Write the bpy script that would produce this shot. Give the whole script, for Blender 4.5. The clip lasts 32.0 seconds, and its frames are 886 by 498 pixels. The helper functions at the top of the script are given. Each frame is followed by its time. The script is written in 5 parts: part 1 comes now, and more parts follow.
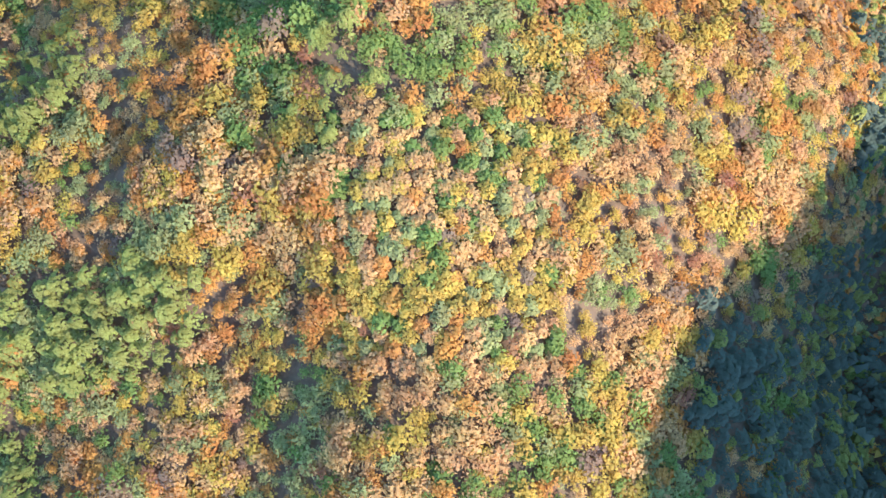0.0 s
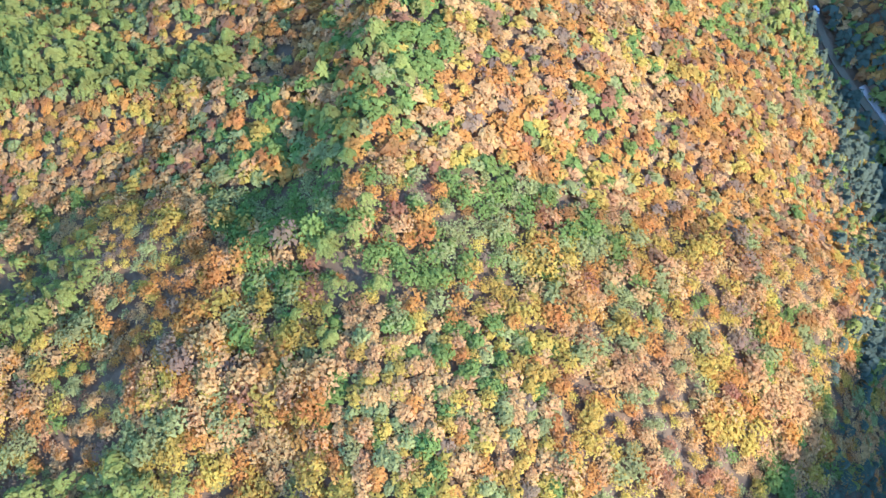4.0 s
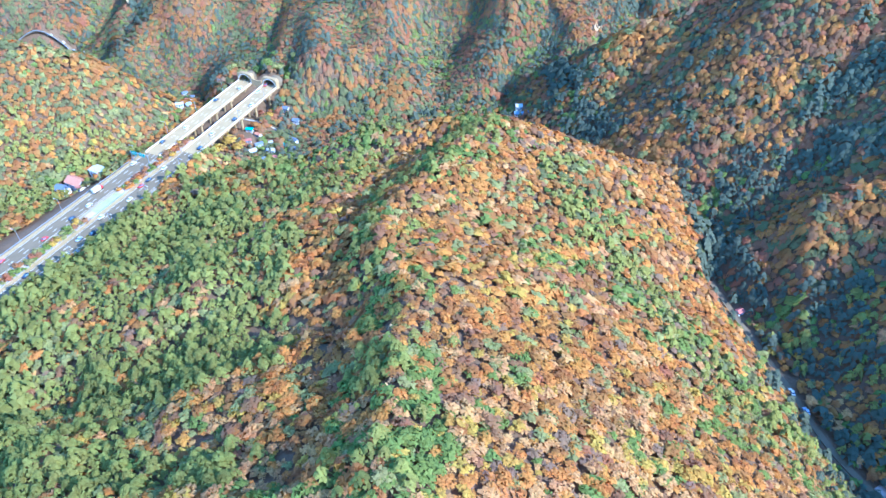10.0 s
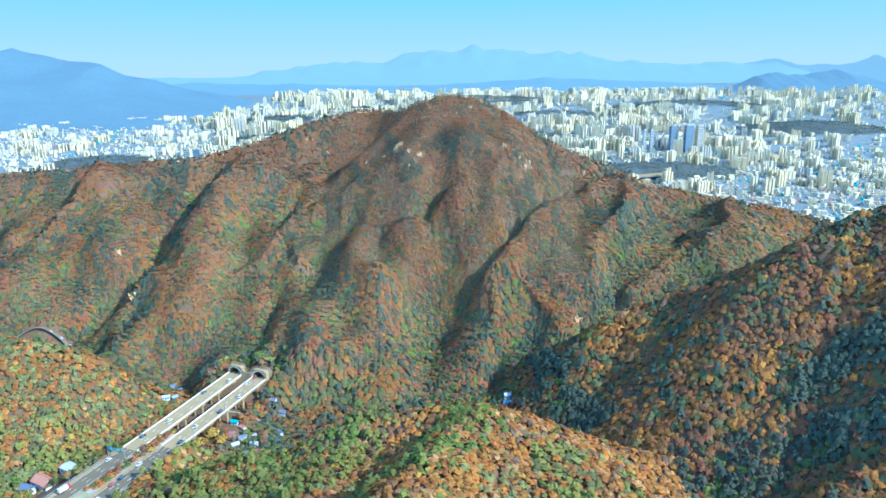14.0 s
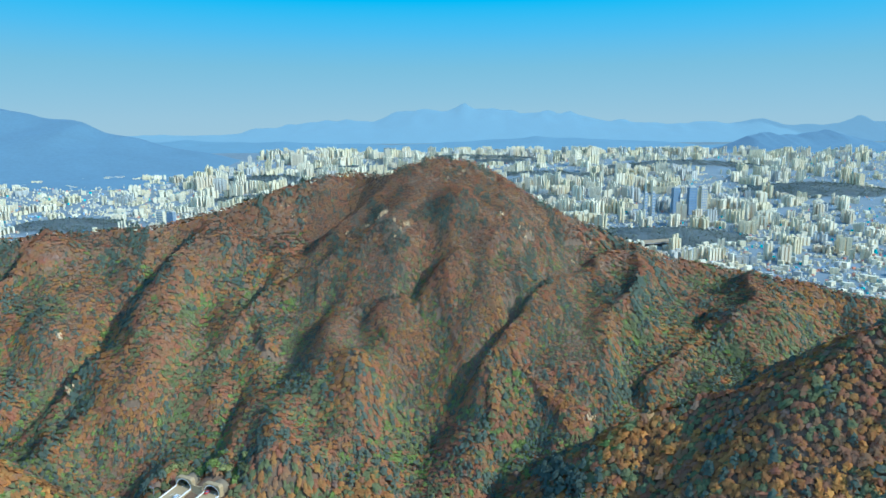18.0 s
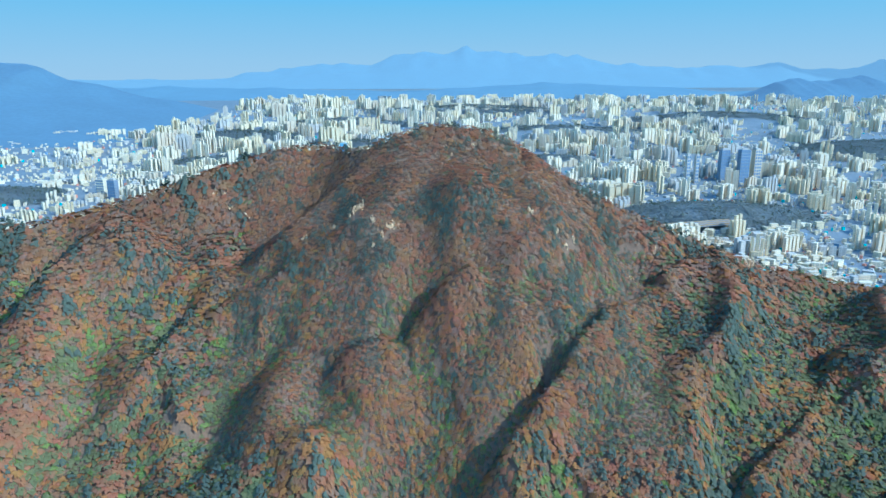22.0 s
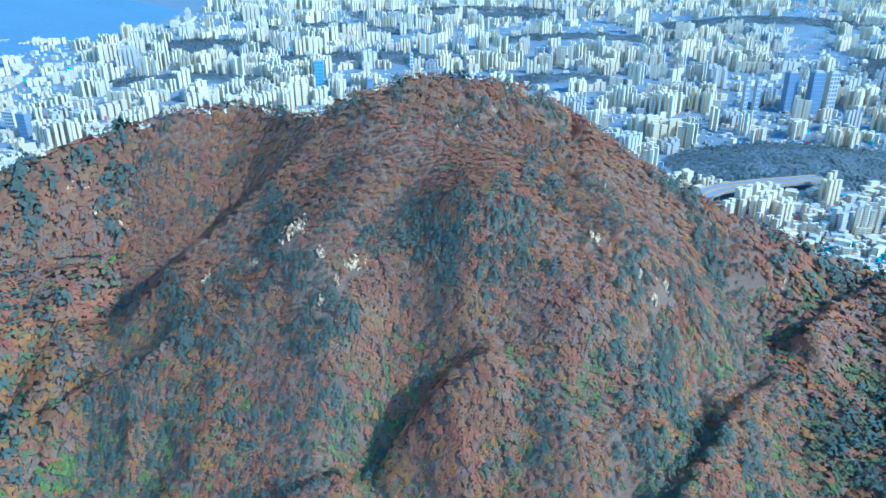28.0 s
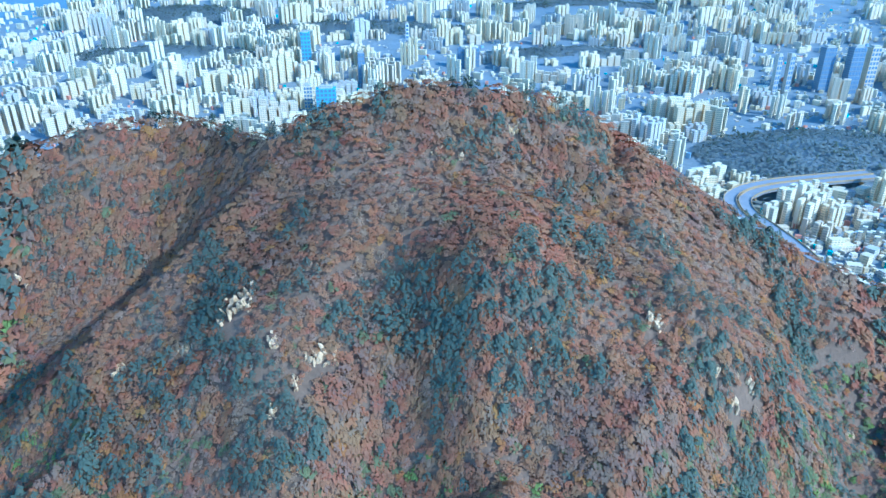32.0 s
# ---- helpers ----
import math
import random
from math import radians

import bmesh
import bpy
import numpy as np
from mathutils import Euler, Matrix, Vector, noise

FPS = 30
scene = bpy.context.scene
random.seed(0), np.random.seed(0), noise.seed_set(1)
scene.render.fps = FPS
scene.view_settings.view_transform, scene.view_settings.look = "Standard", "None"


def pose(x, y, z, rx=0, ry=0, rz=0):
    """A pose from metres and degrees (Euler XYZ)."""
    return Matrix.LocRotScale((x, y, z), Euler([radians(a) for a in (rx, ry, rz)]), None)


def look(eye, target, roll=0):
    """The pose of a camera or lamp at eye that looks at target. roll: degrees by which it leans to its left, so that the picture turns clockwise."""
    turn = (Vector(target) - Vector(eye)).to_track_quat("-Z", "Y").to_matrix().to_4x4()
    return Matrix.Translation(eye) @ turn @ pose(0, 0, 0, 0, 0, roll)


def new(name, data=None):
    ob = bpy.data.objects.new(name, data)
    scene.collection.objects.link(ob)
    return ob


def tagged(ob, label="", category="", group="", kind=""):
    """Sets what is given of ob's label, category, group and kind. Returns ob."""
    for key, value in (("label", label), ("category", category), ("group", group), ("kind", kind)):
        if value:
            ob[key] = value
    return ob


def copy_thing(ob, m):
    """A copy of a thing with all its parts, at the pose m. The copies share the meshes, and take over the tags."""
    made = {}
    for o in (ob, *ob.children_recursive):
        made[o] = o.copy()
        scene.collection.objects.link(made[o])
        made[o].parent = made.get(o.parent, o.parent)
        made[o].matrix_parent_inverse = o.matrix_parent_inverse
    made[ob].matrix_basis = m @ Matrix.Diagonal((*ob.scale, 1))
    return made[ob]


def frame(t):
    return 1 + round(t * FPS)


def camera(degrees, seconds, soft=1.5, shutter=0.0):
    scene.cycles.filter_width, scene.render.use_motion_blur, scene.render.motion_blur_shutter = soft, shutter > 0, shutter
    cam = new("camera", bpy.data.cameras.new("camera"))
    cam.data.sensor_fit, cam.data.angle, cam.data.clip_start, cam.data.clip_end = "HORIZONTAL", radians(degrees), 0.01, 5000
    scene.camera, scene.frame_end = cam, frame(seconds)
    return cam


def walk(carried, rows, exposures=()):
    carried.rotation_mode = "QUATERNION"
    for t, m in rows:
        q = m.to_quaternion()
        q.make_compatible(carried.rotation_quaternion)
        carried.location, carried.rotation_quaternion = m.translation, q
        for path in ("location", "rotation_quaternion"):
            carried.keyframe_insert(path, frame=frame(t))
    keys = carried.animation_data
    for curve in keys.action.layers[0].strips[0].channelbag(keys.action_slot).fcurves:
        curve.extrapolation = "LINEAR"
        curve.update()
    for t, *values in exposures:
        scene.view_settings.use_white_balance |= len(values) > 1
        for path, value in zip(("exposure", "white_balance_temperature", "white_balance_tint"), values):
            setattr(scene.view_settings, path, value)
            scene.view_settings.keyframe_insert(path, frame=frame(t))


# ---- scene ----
cam = camera(66.3, 32.0, soft=1.5)
PATH = [
    (0.0, (0.00, 0.00, 0.00), (0.04, 2.14, -99.98), 2.25),
    (0.5, (0.00, 0.00, 0.00), (0.11, 2.38, -99.97), 4.09),
    (1.0, (0.00, 0.00, 0.00), (0.21, 4.88, -99.88), 4.14),
    (1.5, (0.00, 0.00, 0.00), (0.15, 9.42, -99.56), 2.66),
    (2.0, (0.00, 0.00, 0.00), (-0.08, 13.97, -99.02), 1.52),
    (2.5, (0.00, 0.00, 0.00), (-0.22, 18.54, -98.27), 1.23),
    (3.0, (0.00, 0.00, 0.00), (-0.49, 22.96, -97.33), 0.70),
    (3.5, (0.00, 0.00, 0.00), (-0.68, 27.36, -96.18), 0.72),
    (5.5, (0.00, 0.00, 0.00), (-1.64, 44.21, -89.68), -0.03),
    (6.0, (0.00, 0.00, 0.00), (-1.77, 48.08, -87.67), -0.04),
    (6.5, (0.00, 0.00, 0.00), (-1.96, 51.92, -85.44), -0.20),
    (7.0, (0.00, 0.00, 0.00), (-2.07, 55.60, -83.09), -0.18),
    (7.5, (0.00, 0.00, 0.00), (-2.15, 59.12, -80.62), -0.18),
    (8.0, (0.00, 0.00, 0.00), (-2.21, 62.89, -77.72), -0.22),
    (8.5, (0.00, 0.00, 0.00), (-2.25, 67.06, -74.14), -0.29),
    (9.0, (0.00, 0.00, 0.00), (-2.37, 71.07, -70.31), -0.22),
    (9.5, (0.00, 0.00, 0.00), (-2.43, 74.88, -66.24), -0.28),
    (10.0, (0.00, 0.00, 0.00), (-2.62, 78.41, -62.01), -0.35),
    (10.5, (0.00, 0.00, 0.00), (-2.69, 81.70, -57.59), -0.32),
    (11.0, (0.00, 0.00, 0.00), (-2.64, 84.73, -53.05), -0.36),
    (11.5, (0.00, 0.00, 0.00), (-2.54, 87.48, -48.38), -0.36),
    (12.0, (0.00, 0.00, 0.00), (-2.33, 89.93, -43.68), -0.53),
    (12.5, (0.00, 0.00, 0.00), (-2.02, 92.14, -38.80), -0.55),
    (13.0, (0.00, 0.00, 0.00), (-1.69, 94.05, -33.94), -0.55),
    (13.5, (0.00, 0.00, 0.00), (-1.46, 95.61, -29.28), -0.55),
    (14.0, (0.00, 0.00, 0.00), (-1.14, 96.92, -24.59), -0.48),
    (14.5, (0.00, 0.00, 0.00), (-0.70, 97.98, -20.00), -0.55),
    (15.0, (0.00, 0.00, 0.00), (-0.24, 98.70, -16.04), -0.56),
    (15.5, (0.00, 2.67, 0.00), (-0.00, 101.55, -14.93), -0.36),
    (17.5, (0.00, 36.16, 1.20), (0.24, 134.84, -14.97), -0.30),
    (18.0, (0.00, 44.33, 1.56), (0.26, 142.94, -15.03), -0.29),
    (18.5, (0.00, 51.93, 1.92), (0.26, 150.48, -15.02), -0.28),
    (19.0, (0.00, 59.94, 2.28), (0.21, 158.41, -15.17), -0.27),
    (19.5, (0.00, 70.64, 2.64), (0.07, 169.05, -15.14), -0.26),
    (20.0, (0.00, 86.57, 3.31), (0.12, 184.75, -15.66), -0.25),
    (20.5, (0.00, 104.80, 3.98), (0.14, 202.72, -16.29), -0.24),
    (21.0, (0.00, 121.77, 4.66), (0.15, 219.40, -16.98), -0.23),
    (21.5, (0.00, 137.13, 5.33), (0.17, 234.45, -17.64), -0.22),
    (22.0, (0.00, 151.91, 6.00), (0.19, 248.90, -18.37), -0.21),
    (22.5, (0.00, 167.73, 6.51), (0.08, 264.30, -19.47), -0.20),
    (23.0, (0.00, 183.72, 7.03), (0.48, 279.58, -21.45), -0.19),
    (23.5, (0.00, 198.00, 7.54), (0.32, 293.43, -22.34), -0.18),
    (24.0, (0.00, 211.42, 8.06), (0.54, 306.00, -24.41), -0.17),
    (24.5, (0.00, 224.14, 8.57), (0.42, 317.97, -26.00), -0.16),
    (25.0, (0.00, 235.61, 9.09), (0.44, 328.60, -27.70), -0.14),
    (25.5, (0.00, 243.78, 9.60), (0.51, 336.00, -29.07), -0.13),
    (26.0, (0.00, 246.97, 9.80), (0.49, 339.20, -28.85), -0.12),
    (26.5, (0.00, 247.57, 10.00), (0.38, 340.28, -27.50), -0.11),
    (28.5, (0.00, 256.46, 10.80), (0.51, 348.70, -27.81), -0.07),
    (29.0, (0.00, 264.11, 11.00), (0.53, 355.38, -29.85), -0.06),
    (29.5, (0.00, 274.67, 11.20), (0.53, 364.13, -33.50), -0.05),
    (30.0, (0.00, 284.57, 11.40), (0.69, 371.80, -37.50), -0.04),
    (30.5, (0.00, 290.40, 11.55), (0.69, 377.13, -38.23), -0.03),
    (31.0, (0.00, 292.12, 11.70), (0.69, 380.45, -35.19), -0.02),
    (31.5, (0.00, 292.26, 11.85), (0.69, 382.07, -32.13), -0.01),
    (32.0, (0.00, 292.26, 12.00), (0.70, 382.66, -30.75), 0.00),
]
walk(cam, [(t, look(eye, target, roll)) for t, eye, target, roll in PATH],
     exposures=[(0, 2.18, 5500, 9), (6, 2.12, 4750, 8), (9, 2.14, 4420, 9), (11.5, 2.18, 4330, 7), (13, 1.88, 4450, 0), (16, 1.21, 4720, -5), (20, 1.10, 4530, -2), (24, 1.23, 4100, 0), (32, 1.37, 3880, 0)])

# ---- light ----
SUN_AZ = math.atan2(0.88, -0.48)      # compass angle of the sun, from +y towards +x
SUN_EL = radians(35)
sun_dir = Vector((math.sin(SUN_AZ) * math.cos(SUN_EL), math.cos(SUN_AZ) * math.cos(SUN_EL), math.sin(SUN_EL)))
sun = new("sun", bpy.data.lights.new("sun", "SUN"))
sun.data.energy, sun.data.angle, sun.data.color = 2.1, radians(0.6), (1.0, 0.94, 0.86)
sun.matrix_world = look(sun_dir * 900, (0, 0, 0))
world = bpy.data.worlds.new("sky_world")
scene.world = world
world.use_nodes = True
wn = world.node_tree.nodes
sky = wn.new("ShaderNodeTexSky")
sky.sky_type, sky.sun_disc = "NISHITA", False
sky.sun_elevation, sky.sun_rotation = SUN_EL, SUN_AZ
sky.air_density, sky.dust_density, sky.ozone_density = 1.0, 0.0, 5.0
wn["Background"].inputs["Strength"].default_value = 0.15
world.node_tree.links.new(sky.outputs[0], wn["Background"].inputs["Color"])


# ---- materials ----
def material(name, color, rough=0.8, metal=0.0, vary=0.25, scale=0.5, fine=0.15, bump=0.0, island=0.0, glow=None, clear=0.0, spec=0.3):
    """A surface with broad stains and a fine grain (metres), per-piece variation and relief."""
    m = bpy.data.materials.new(name)
    m.use_nodes = True
    n, l = m.node_tree.nodes, m.node_tree.links
    b = n["Principled BSDF"]
    b.inputs["Roughness"].default_value, b.inputs["Metallic"].default_value = rough, metal
    b.inputs["Specular IOR Level"].default_value = spec
    co = n.new("ShaderNodeTexCoord")
    big, small = n.new("ShaderNodeTexNoise"), n.new("ShaderNodeTexNoise")
    big.inputs["Scale"].default_value, small.inputs["Scale"].default_value = scale, scale * 9
    big.inputs["Detail"].default_value = small.inputs["Detail"].default_value = 4
    l.new(co.outputs["Object"], big.inputs["Vector"])
    l.new(co.outputs["Object"], small.inputs["Vector"])
    fac = n.new("ShaderNodeMath")
    fac.operation = "MULTIPLY_ADD"
    l.new(small.outputs["Fac"], fac.inputs[0])
    fac.inputs[1].default_value = fine * 2
    base = n.new("ShaderNodeMath")
    base.operation = "MULTIPLY_ADD"
    l.new(big.outputs["Fac"], base.inputs[0])
    base.inputs[1].default_value, base.inputs[2].default_value = vary * 2, 1 - vary - fine
    l.new(base.outputs[0], fac.inputs[2])
    last = fac.outputs[0]
    if island:
        geo = n.new("ShaderNodeNewGeometry")
        rnd = n.new("ShaderNodeMath")
        rnd.operation = "MULTIPLY_ADD"
        l.new(geo.outputs["Random Per Island"], rnd.inputs[0])
        rnd.inputs[1].default_value, rnd.inputs[2].default_value = island * 2, 1 - island
        mul = n.new("ShaderNodeMath")
        mul.operation = "MULTIPLY"
        l.new(last, mul.inputs[0])
        l.new(rnd.outputs[0], mul.inputs[1])
        last = mul.outputs[0]
    hsv = n.new("ShaderNodeHueSaturation")
    hsv.inputs["Color"].default_value = (*color, 1)
    l.new(last, hsv.inputs["Value"])
    l.new(hsv.outputs[0], b.inputs["Base Color"])
    if bump:
        bp = n.new("ShaderNodeBump")
        bp.inputs["Strength"].default_value, bp.inputs["Distance"].default_value = bump, 0.2
        l.new(small.outputs["Fac"], bp.inputs["Height"])
        l.new(bp.outputs[0], b.inputs["Normal"])
    if glow:
        b.inputs["Emission Color"].default_value = (*glow[:3], 1)
        b.inputs["Emission Strength"].default_value = glow[3]
    return m


def leaf_material(name, color, light=0.3, spread=0.35, hue=0.03):
    """Foliage: each clump of leaves a little lighter, darker, redder or yellower, with some light passing through."""
    m = bpy.data.materials.new(name)
    m.use_nodes = True
    n, l = m.node_tree.nodes, m.node_tree.links
    n.remove(n["Principled BSDF"])
    geo, info = n.new("ShaderNodeNewGeometry"), n.new("ShaderNodeObjectInfo")
    co, big = n.new("ShaderNodeTexCoord"), n.new("ShaderNodeTexNoise")
    big.inputs["Scale"].default_value, big.inputs["Detail"].default_value = 0.22, 3
    add = n.new("ShaderNodeMath")
    add.operation = "ADD"
    l.new(geo.outputs["Position"], big.inputs["Vector"])
    l.new(geo.outputs["Random Per Island"], add.inputs[0])
    l.new(big.outputs["Fac"], add.inputs[1])
    val = n.new("ShaderNodeMapRange")
    val.inputs["From Min"].default_value, val.inputs["From Max"].default_value = 0.2, 1.4
    val.inputs["To Min"].default_value, val.inputs["To Max"].default_value = 1 - spread, 1 + spread
    l.new(add.outputs[0], val.inputs["Value"])
    hu = n.new("ShaderNodeMapRange")
    hu.inputs["To Min"].default_value, hu.inputs["To Max"].default_value = 0.5 - hue, 0.5 + hue
    l.new(big.outputs["Fac"], hu.inputs["Value"])
    hsv = n.new("ShaderNodeHueSaturation")
    hsv.inputs["Color"].default_value = (*color, 1)
    l.new(val.outputs[0], hsv.inputs["Value"])
    l.new(hu.outputs[0], hsv.inputs["Hue"])
    dif, tra, mix = n.new("ShaderNodeBsdfDiffuse"), n.new("ShaderNodeBsdfTranslucent"), n.new("ShaderNodeMixShader")
    mix.inputs[0].default_value = light
    l.new(hsv.outputs[0], dif.inputs["Color"])
    l.new(hsv.outputs[0], tra.inputs["Color"])
    l.new(dif.outputs[0], mix.inputs[1])
    l.new(tra.outputs[0], mix.inputs[2])
    l.new(mix.outputs[0], n["Material Output"].inputs["Surface"])
    return m


LEAF = [leaf_material("leaf_orange", (0.57, 0.255, 0.06), 0.35, 0.34),
        leaf_material("leaf_rust", (0.48, 0.215, 0.095), 0.45, 0.09),
        leaf_material("leaf_yellow", (0.55, 0.345, 0.065), 0.35, 0.34),
        leaf_material("leaf_olive", (0.35, 0.31, 0.10), 0.35, 0.34),
        leaf_material("leaf_green", (0.235, 0.265, 0.06), 0.35, 0.34),
        leaf_material("pine_needles", (0.31, 0.28, 0.065), 0.3, 0.34),
        leaf_material("bare_twigs", (0.40, 0.245, 0.135), 0.45, 0.09),
        leaf_material("leaf_tan", (0.60, 0.325, 0.115), 0.35, 0.34),
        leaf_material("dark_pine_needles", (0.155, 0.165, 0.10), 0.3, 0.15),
        # park leaves are paled and greyed: city haze put into their colour
        leaf_material("hazed_park_leaves", (0.25, 0.25, 0.19), 0.3, 0.12),
        leaf_material("leaf_brown", (0.43, 0.225, 0.10), 0.45, 0.09),
        leaf_material("leaf_moss", (0.25, 0.235, 0.09), 0.4, 0.15),
        leaf_material("leaf_russet", (0.47, 0.22, 0.065), 0.4, 0.15)]
ORANGE, RUST, YELLOW, OLIVE, GREEN, PINE, TWIG, TAN, DARK, PARK, BROWN, MOSS, RUSSET = range(13)
bark = material("bark", (0.16, 0.11, 0.08), 0.9, vary=0.3, scale=2, bump=0.4)
litter = material("leaf_litter", (0.20, 0.12, 0.06), 0.95, vary=0.35, scale=0.15, fine=0.35, bump=0.6)
city_soil = material("city_ground", (0.23, 0.235, 0.20), 0.9, vary=0.3, scale=0.06, fine=0.3)
rock_mat = material("pale_granite", (0.74, 0.47, 0.21), 0.85, vary=0.3, scale=0.7, fine=0.3, bump=0.8)
concrete = material("concrete", (0.46, 0.31, 0.14), 0.9, vary=0.16, scale=0.3, fine=0.15, spec=0.1)
asphalt = material("asphalt", (0.23, 0.165, 0.09), 0.95, vary=0.15, scale=0.2, fine=0.15, spec=0.1)
white_paint = material("white_paint", (0.80, 0.70, 0.54), 0.6, vary=0.06, scale=0.5, fine=0.05)


# ---- mesh helpers ----
def part(name, bm, mat, parent=None, label=""):
    me = bpy.data.meshes.new(name)
    bm.to_mesh(me)
    bm.free()
    me.materials.append(mat)
    ob = new(name, me)
    if parent:
        ob.parent = parent
    if label:
        ob["label"] = label
    return ob


def mesh_from(name, verts, quads, mats, index=None, parent=None, normals=None):
    """One mesh from arrays: verts (n, 3) and faces (m, 3 or 4), with a normal for each vertex where they are given."""
    me = bpy.data.meshes.new(name)
    verts, quads = np.asarray(verts, np.float32), np.asarray(quads, np.int32)
    m, k = quads.shape
    me.vertices.add(len(verts))
    me.vertices.foreach_set("co", verts.ravel())
    me.loops.add(m * k)
    me.loops.foreach_set("vertex_index", quads.ravel())
    me.polygons.add(m)
    me.polygons.foreach_set("loop_start", np.arange(m, dtype=np.int32) * k)
    me.polygons.foreach_set("use_smooth", np.full(m, normals is not None))
    for mat in mats:
        me.materials.append(mat)
    if index is not None:
        me.polygons.foreach_set("material_index", np.asarray(index, np.int32))
    me.update(calc_edges=True)
    if normals is not None:
        me.attributes.new("custom_normal", "FLOAT_VECTOR", "POINT").data.foreach_set("vector", np.asarray(normals, np.float32).ravel())
    ob = new(name, me)
    if parent:
        ob.parent = parent
    return ob


def box(bm, x0, y0, z0, x1, y1, z1, m=None):
    vs = [bm.verts.new((x, y, z)) for z in (z0, z1) for x, y in ((x0, y0), (x1, y0), (x1, y1), (x0, y1))]
    if m is not None:
        for v in vs:
            v.co = m @ v.co
    for f in ((3, 2, 1, 0), (4, 5, 6, 7), (0, 1, 5, 4), (1, 2, 6, 5), (2, 3, 7, 6), (3, 0, 4, 7)):
        bm.faces.new([vs[i] for i in f])
    return vs


def smooth(bm_ob):
    for p in bm_ob.data.polygons:
        p.use_smooth = True
    return bm_ob


# ---- the shape of the land ----
lattice = np.random.RandomState(4).rand(256, 256)


def wave(x, y, size, seed=0):
    """Smooth noise between -1 and 1 with bumps about size metres wide."""
    x, y = np.asarray(x) / size + 37.1 * seed + 500, np.asarray(y) / size + 91.7 * seed + 500
    i, j = np.floor(x).astype(int), np.floor(y).astype(int)
    u, v = x - i, y - j
    u, v = u * u * (3 - 2 * u), v * v * (3 - 2 * v)
    a = lattice[i % 256, j % 256] * (1 - u) + lattice[(i + 1) % 256, j % 256] * u
    b = lattice[i % 256, (j + 1) % 256] * (1 - u) + lattice[(i + 1) % 256, (j + 1) % 256] * u
    return 2 * (a * (1 - v) + b * v) - 1


def along(line, x, y):
    """Distance in plan to a crest line, the height of the nearest crest point, and the side (+1: towards +x)."""
    best = np.full(np.shape(x), 1e9)
    z, side, ahead = np.zeros_like(best), np.ones_like(best), np.zeros_like(best)
    for (x0, y0, z0), (x1, y1, z1) in zip(line, line[1:]):
        dx, dy = x1 - x0, y1 - y0
        s = np.clip(((x - x0) * dx + (y - y0) * dy) / (dx * dx + dy * dy), 0, 1)
        px, py = x0 + s * dx, y0 + s * dy
        d = np.hypot(x - px, y - py)
        near = d < best
        best = np.where(near, d, best)
        z = np.where(near, z0 + s * (z1 - z0), z)
        side = np.where(near, np.sign(x - px + 1e-9), side)
        ahead = np.where(near, np.sign(y - py + 1e-9), ahead)
    return best, z, side, ahead


def soft_max(a, b, s):
    return 0.5 * (a + b + np.sqrt((a - b) ** 2 + s * s))


HILL = [(35, -160, -84), (12, -60, -85), (0, -5, -87), (-6, 10, -87), (-11, 22, -87.6), (-14, 34, -88.4), (-14, 46, -90), (-11, 61, -91),
        (-12, 79, -93), (-11, 105, -96), (-20, 125, -98), (-18, 142, -100), (7, 200, -105)]
HILL_SPURS = [[(-12, 92, -94), (-34, 98, -104), (-60, 86, -112), (-82, 78, -118)],
              [(-12, 64, -91), (-26, 57, -96), (-42, 60, -102), (-56, 63, -106), (-72, 66, -111), (-88, 82, -119)],
              [(-18, 32, -88), (-36, 28, -95), (-50, 20, -99), (-62, 16, -102), (-80, 6, -108)],
              [(-22, -18, -94), (-45, -17, -98), (-62, -20, -103), (-84, -34, -111)],
              [(-18, 134, -99), (-40, 140, -108), (-78, 144, -123)],
              [(6, 200, -105), (-7, 204, -108.5), (-30, 205, -111), (-44, 204, -115), (-54, 203, -121)]]
MOUNTAIN = [(-330, 385, -64), (-265, 392, -52), (-192, 394, -47.5), (-152, 396, -45), (-139, 402, -42.3), (-97, 402, -33), (-74, 408, -24.5), (-62, 410, -20), (-47, 412, -18.5),
            (-38, 408, -19.5), (-32, 402, -20), (-26, 398, -18.6), (-20.5, 399, -15.8), (-14, 400, -13.8), (-8.5, 401, -12), (-1, 401, -11.3), (7, 401, -12),
            (16.5, 402, -13.2), (23, 403, -15.8), (29, 404, -19.6), (36, 402, -24.5), (43, 400, -29.5), (62, 398, -39), (105, 397, -57), (149, 396, -68.5),
            (178, 394, -73.5), (228, 388, -84), (280, 380, -88)]
MOUNTAIN_SPURS = [[(-16, 400, -14.5), (-36, 388, -31), (-60, 372, -53), (-86, 350, -82), (-100, 326, -108)],
                  [(-4, 400, -14), (-16, 377, -45), (-36, 352, -72), (-53, 335, -90), (-76, 308, -107), (-88, 290, -121)],
                  [(14, 400, -15), (4, 382, -54), (-5, 366, -70), (-24, 330, -99), (-34, 306, -119)],
                  [(32, 400, -22), (30, 379, -38.5), (22, 360, -68), (8, 330, -100)],
                  [(68, 394, -45), (61, 374, -64), (46, 348, -79), (27, 331, -86), (8, 304, -122)],
                  [(101, 390, -56), (88, 356, -72), (66, 325, -98), (48, 305, -116)],
                  [(160, 388, -70), (132, 352, -82), (96, 322, -104)],
                  [(-115, 388, -40), (-132, 350, -75), (-160, 316, -111)],
                  [(-200, 386, -47), (-222, 345, -78), (-250, 310, -108)]]
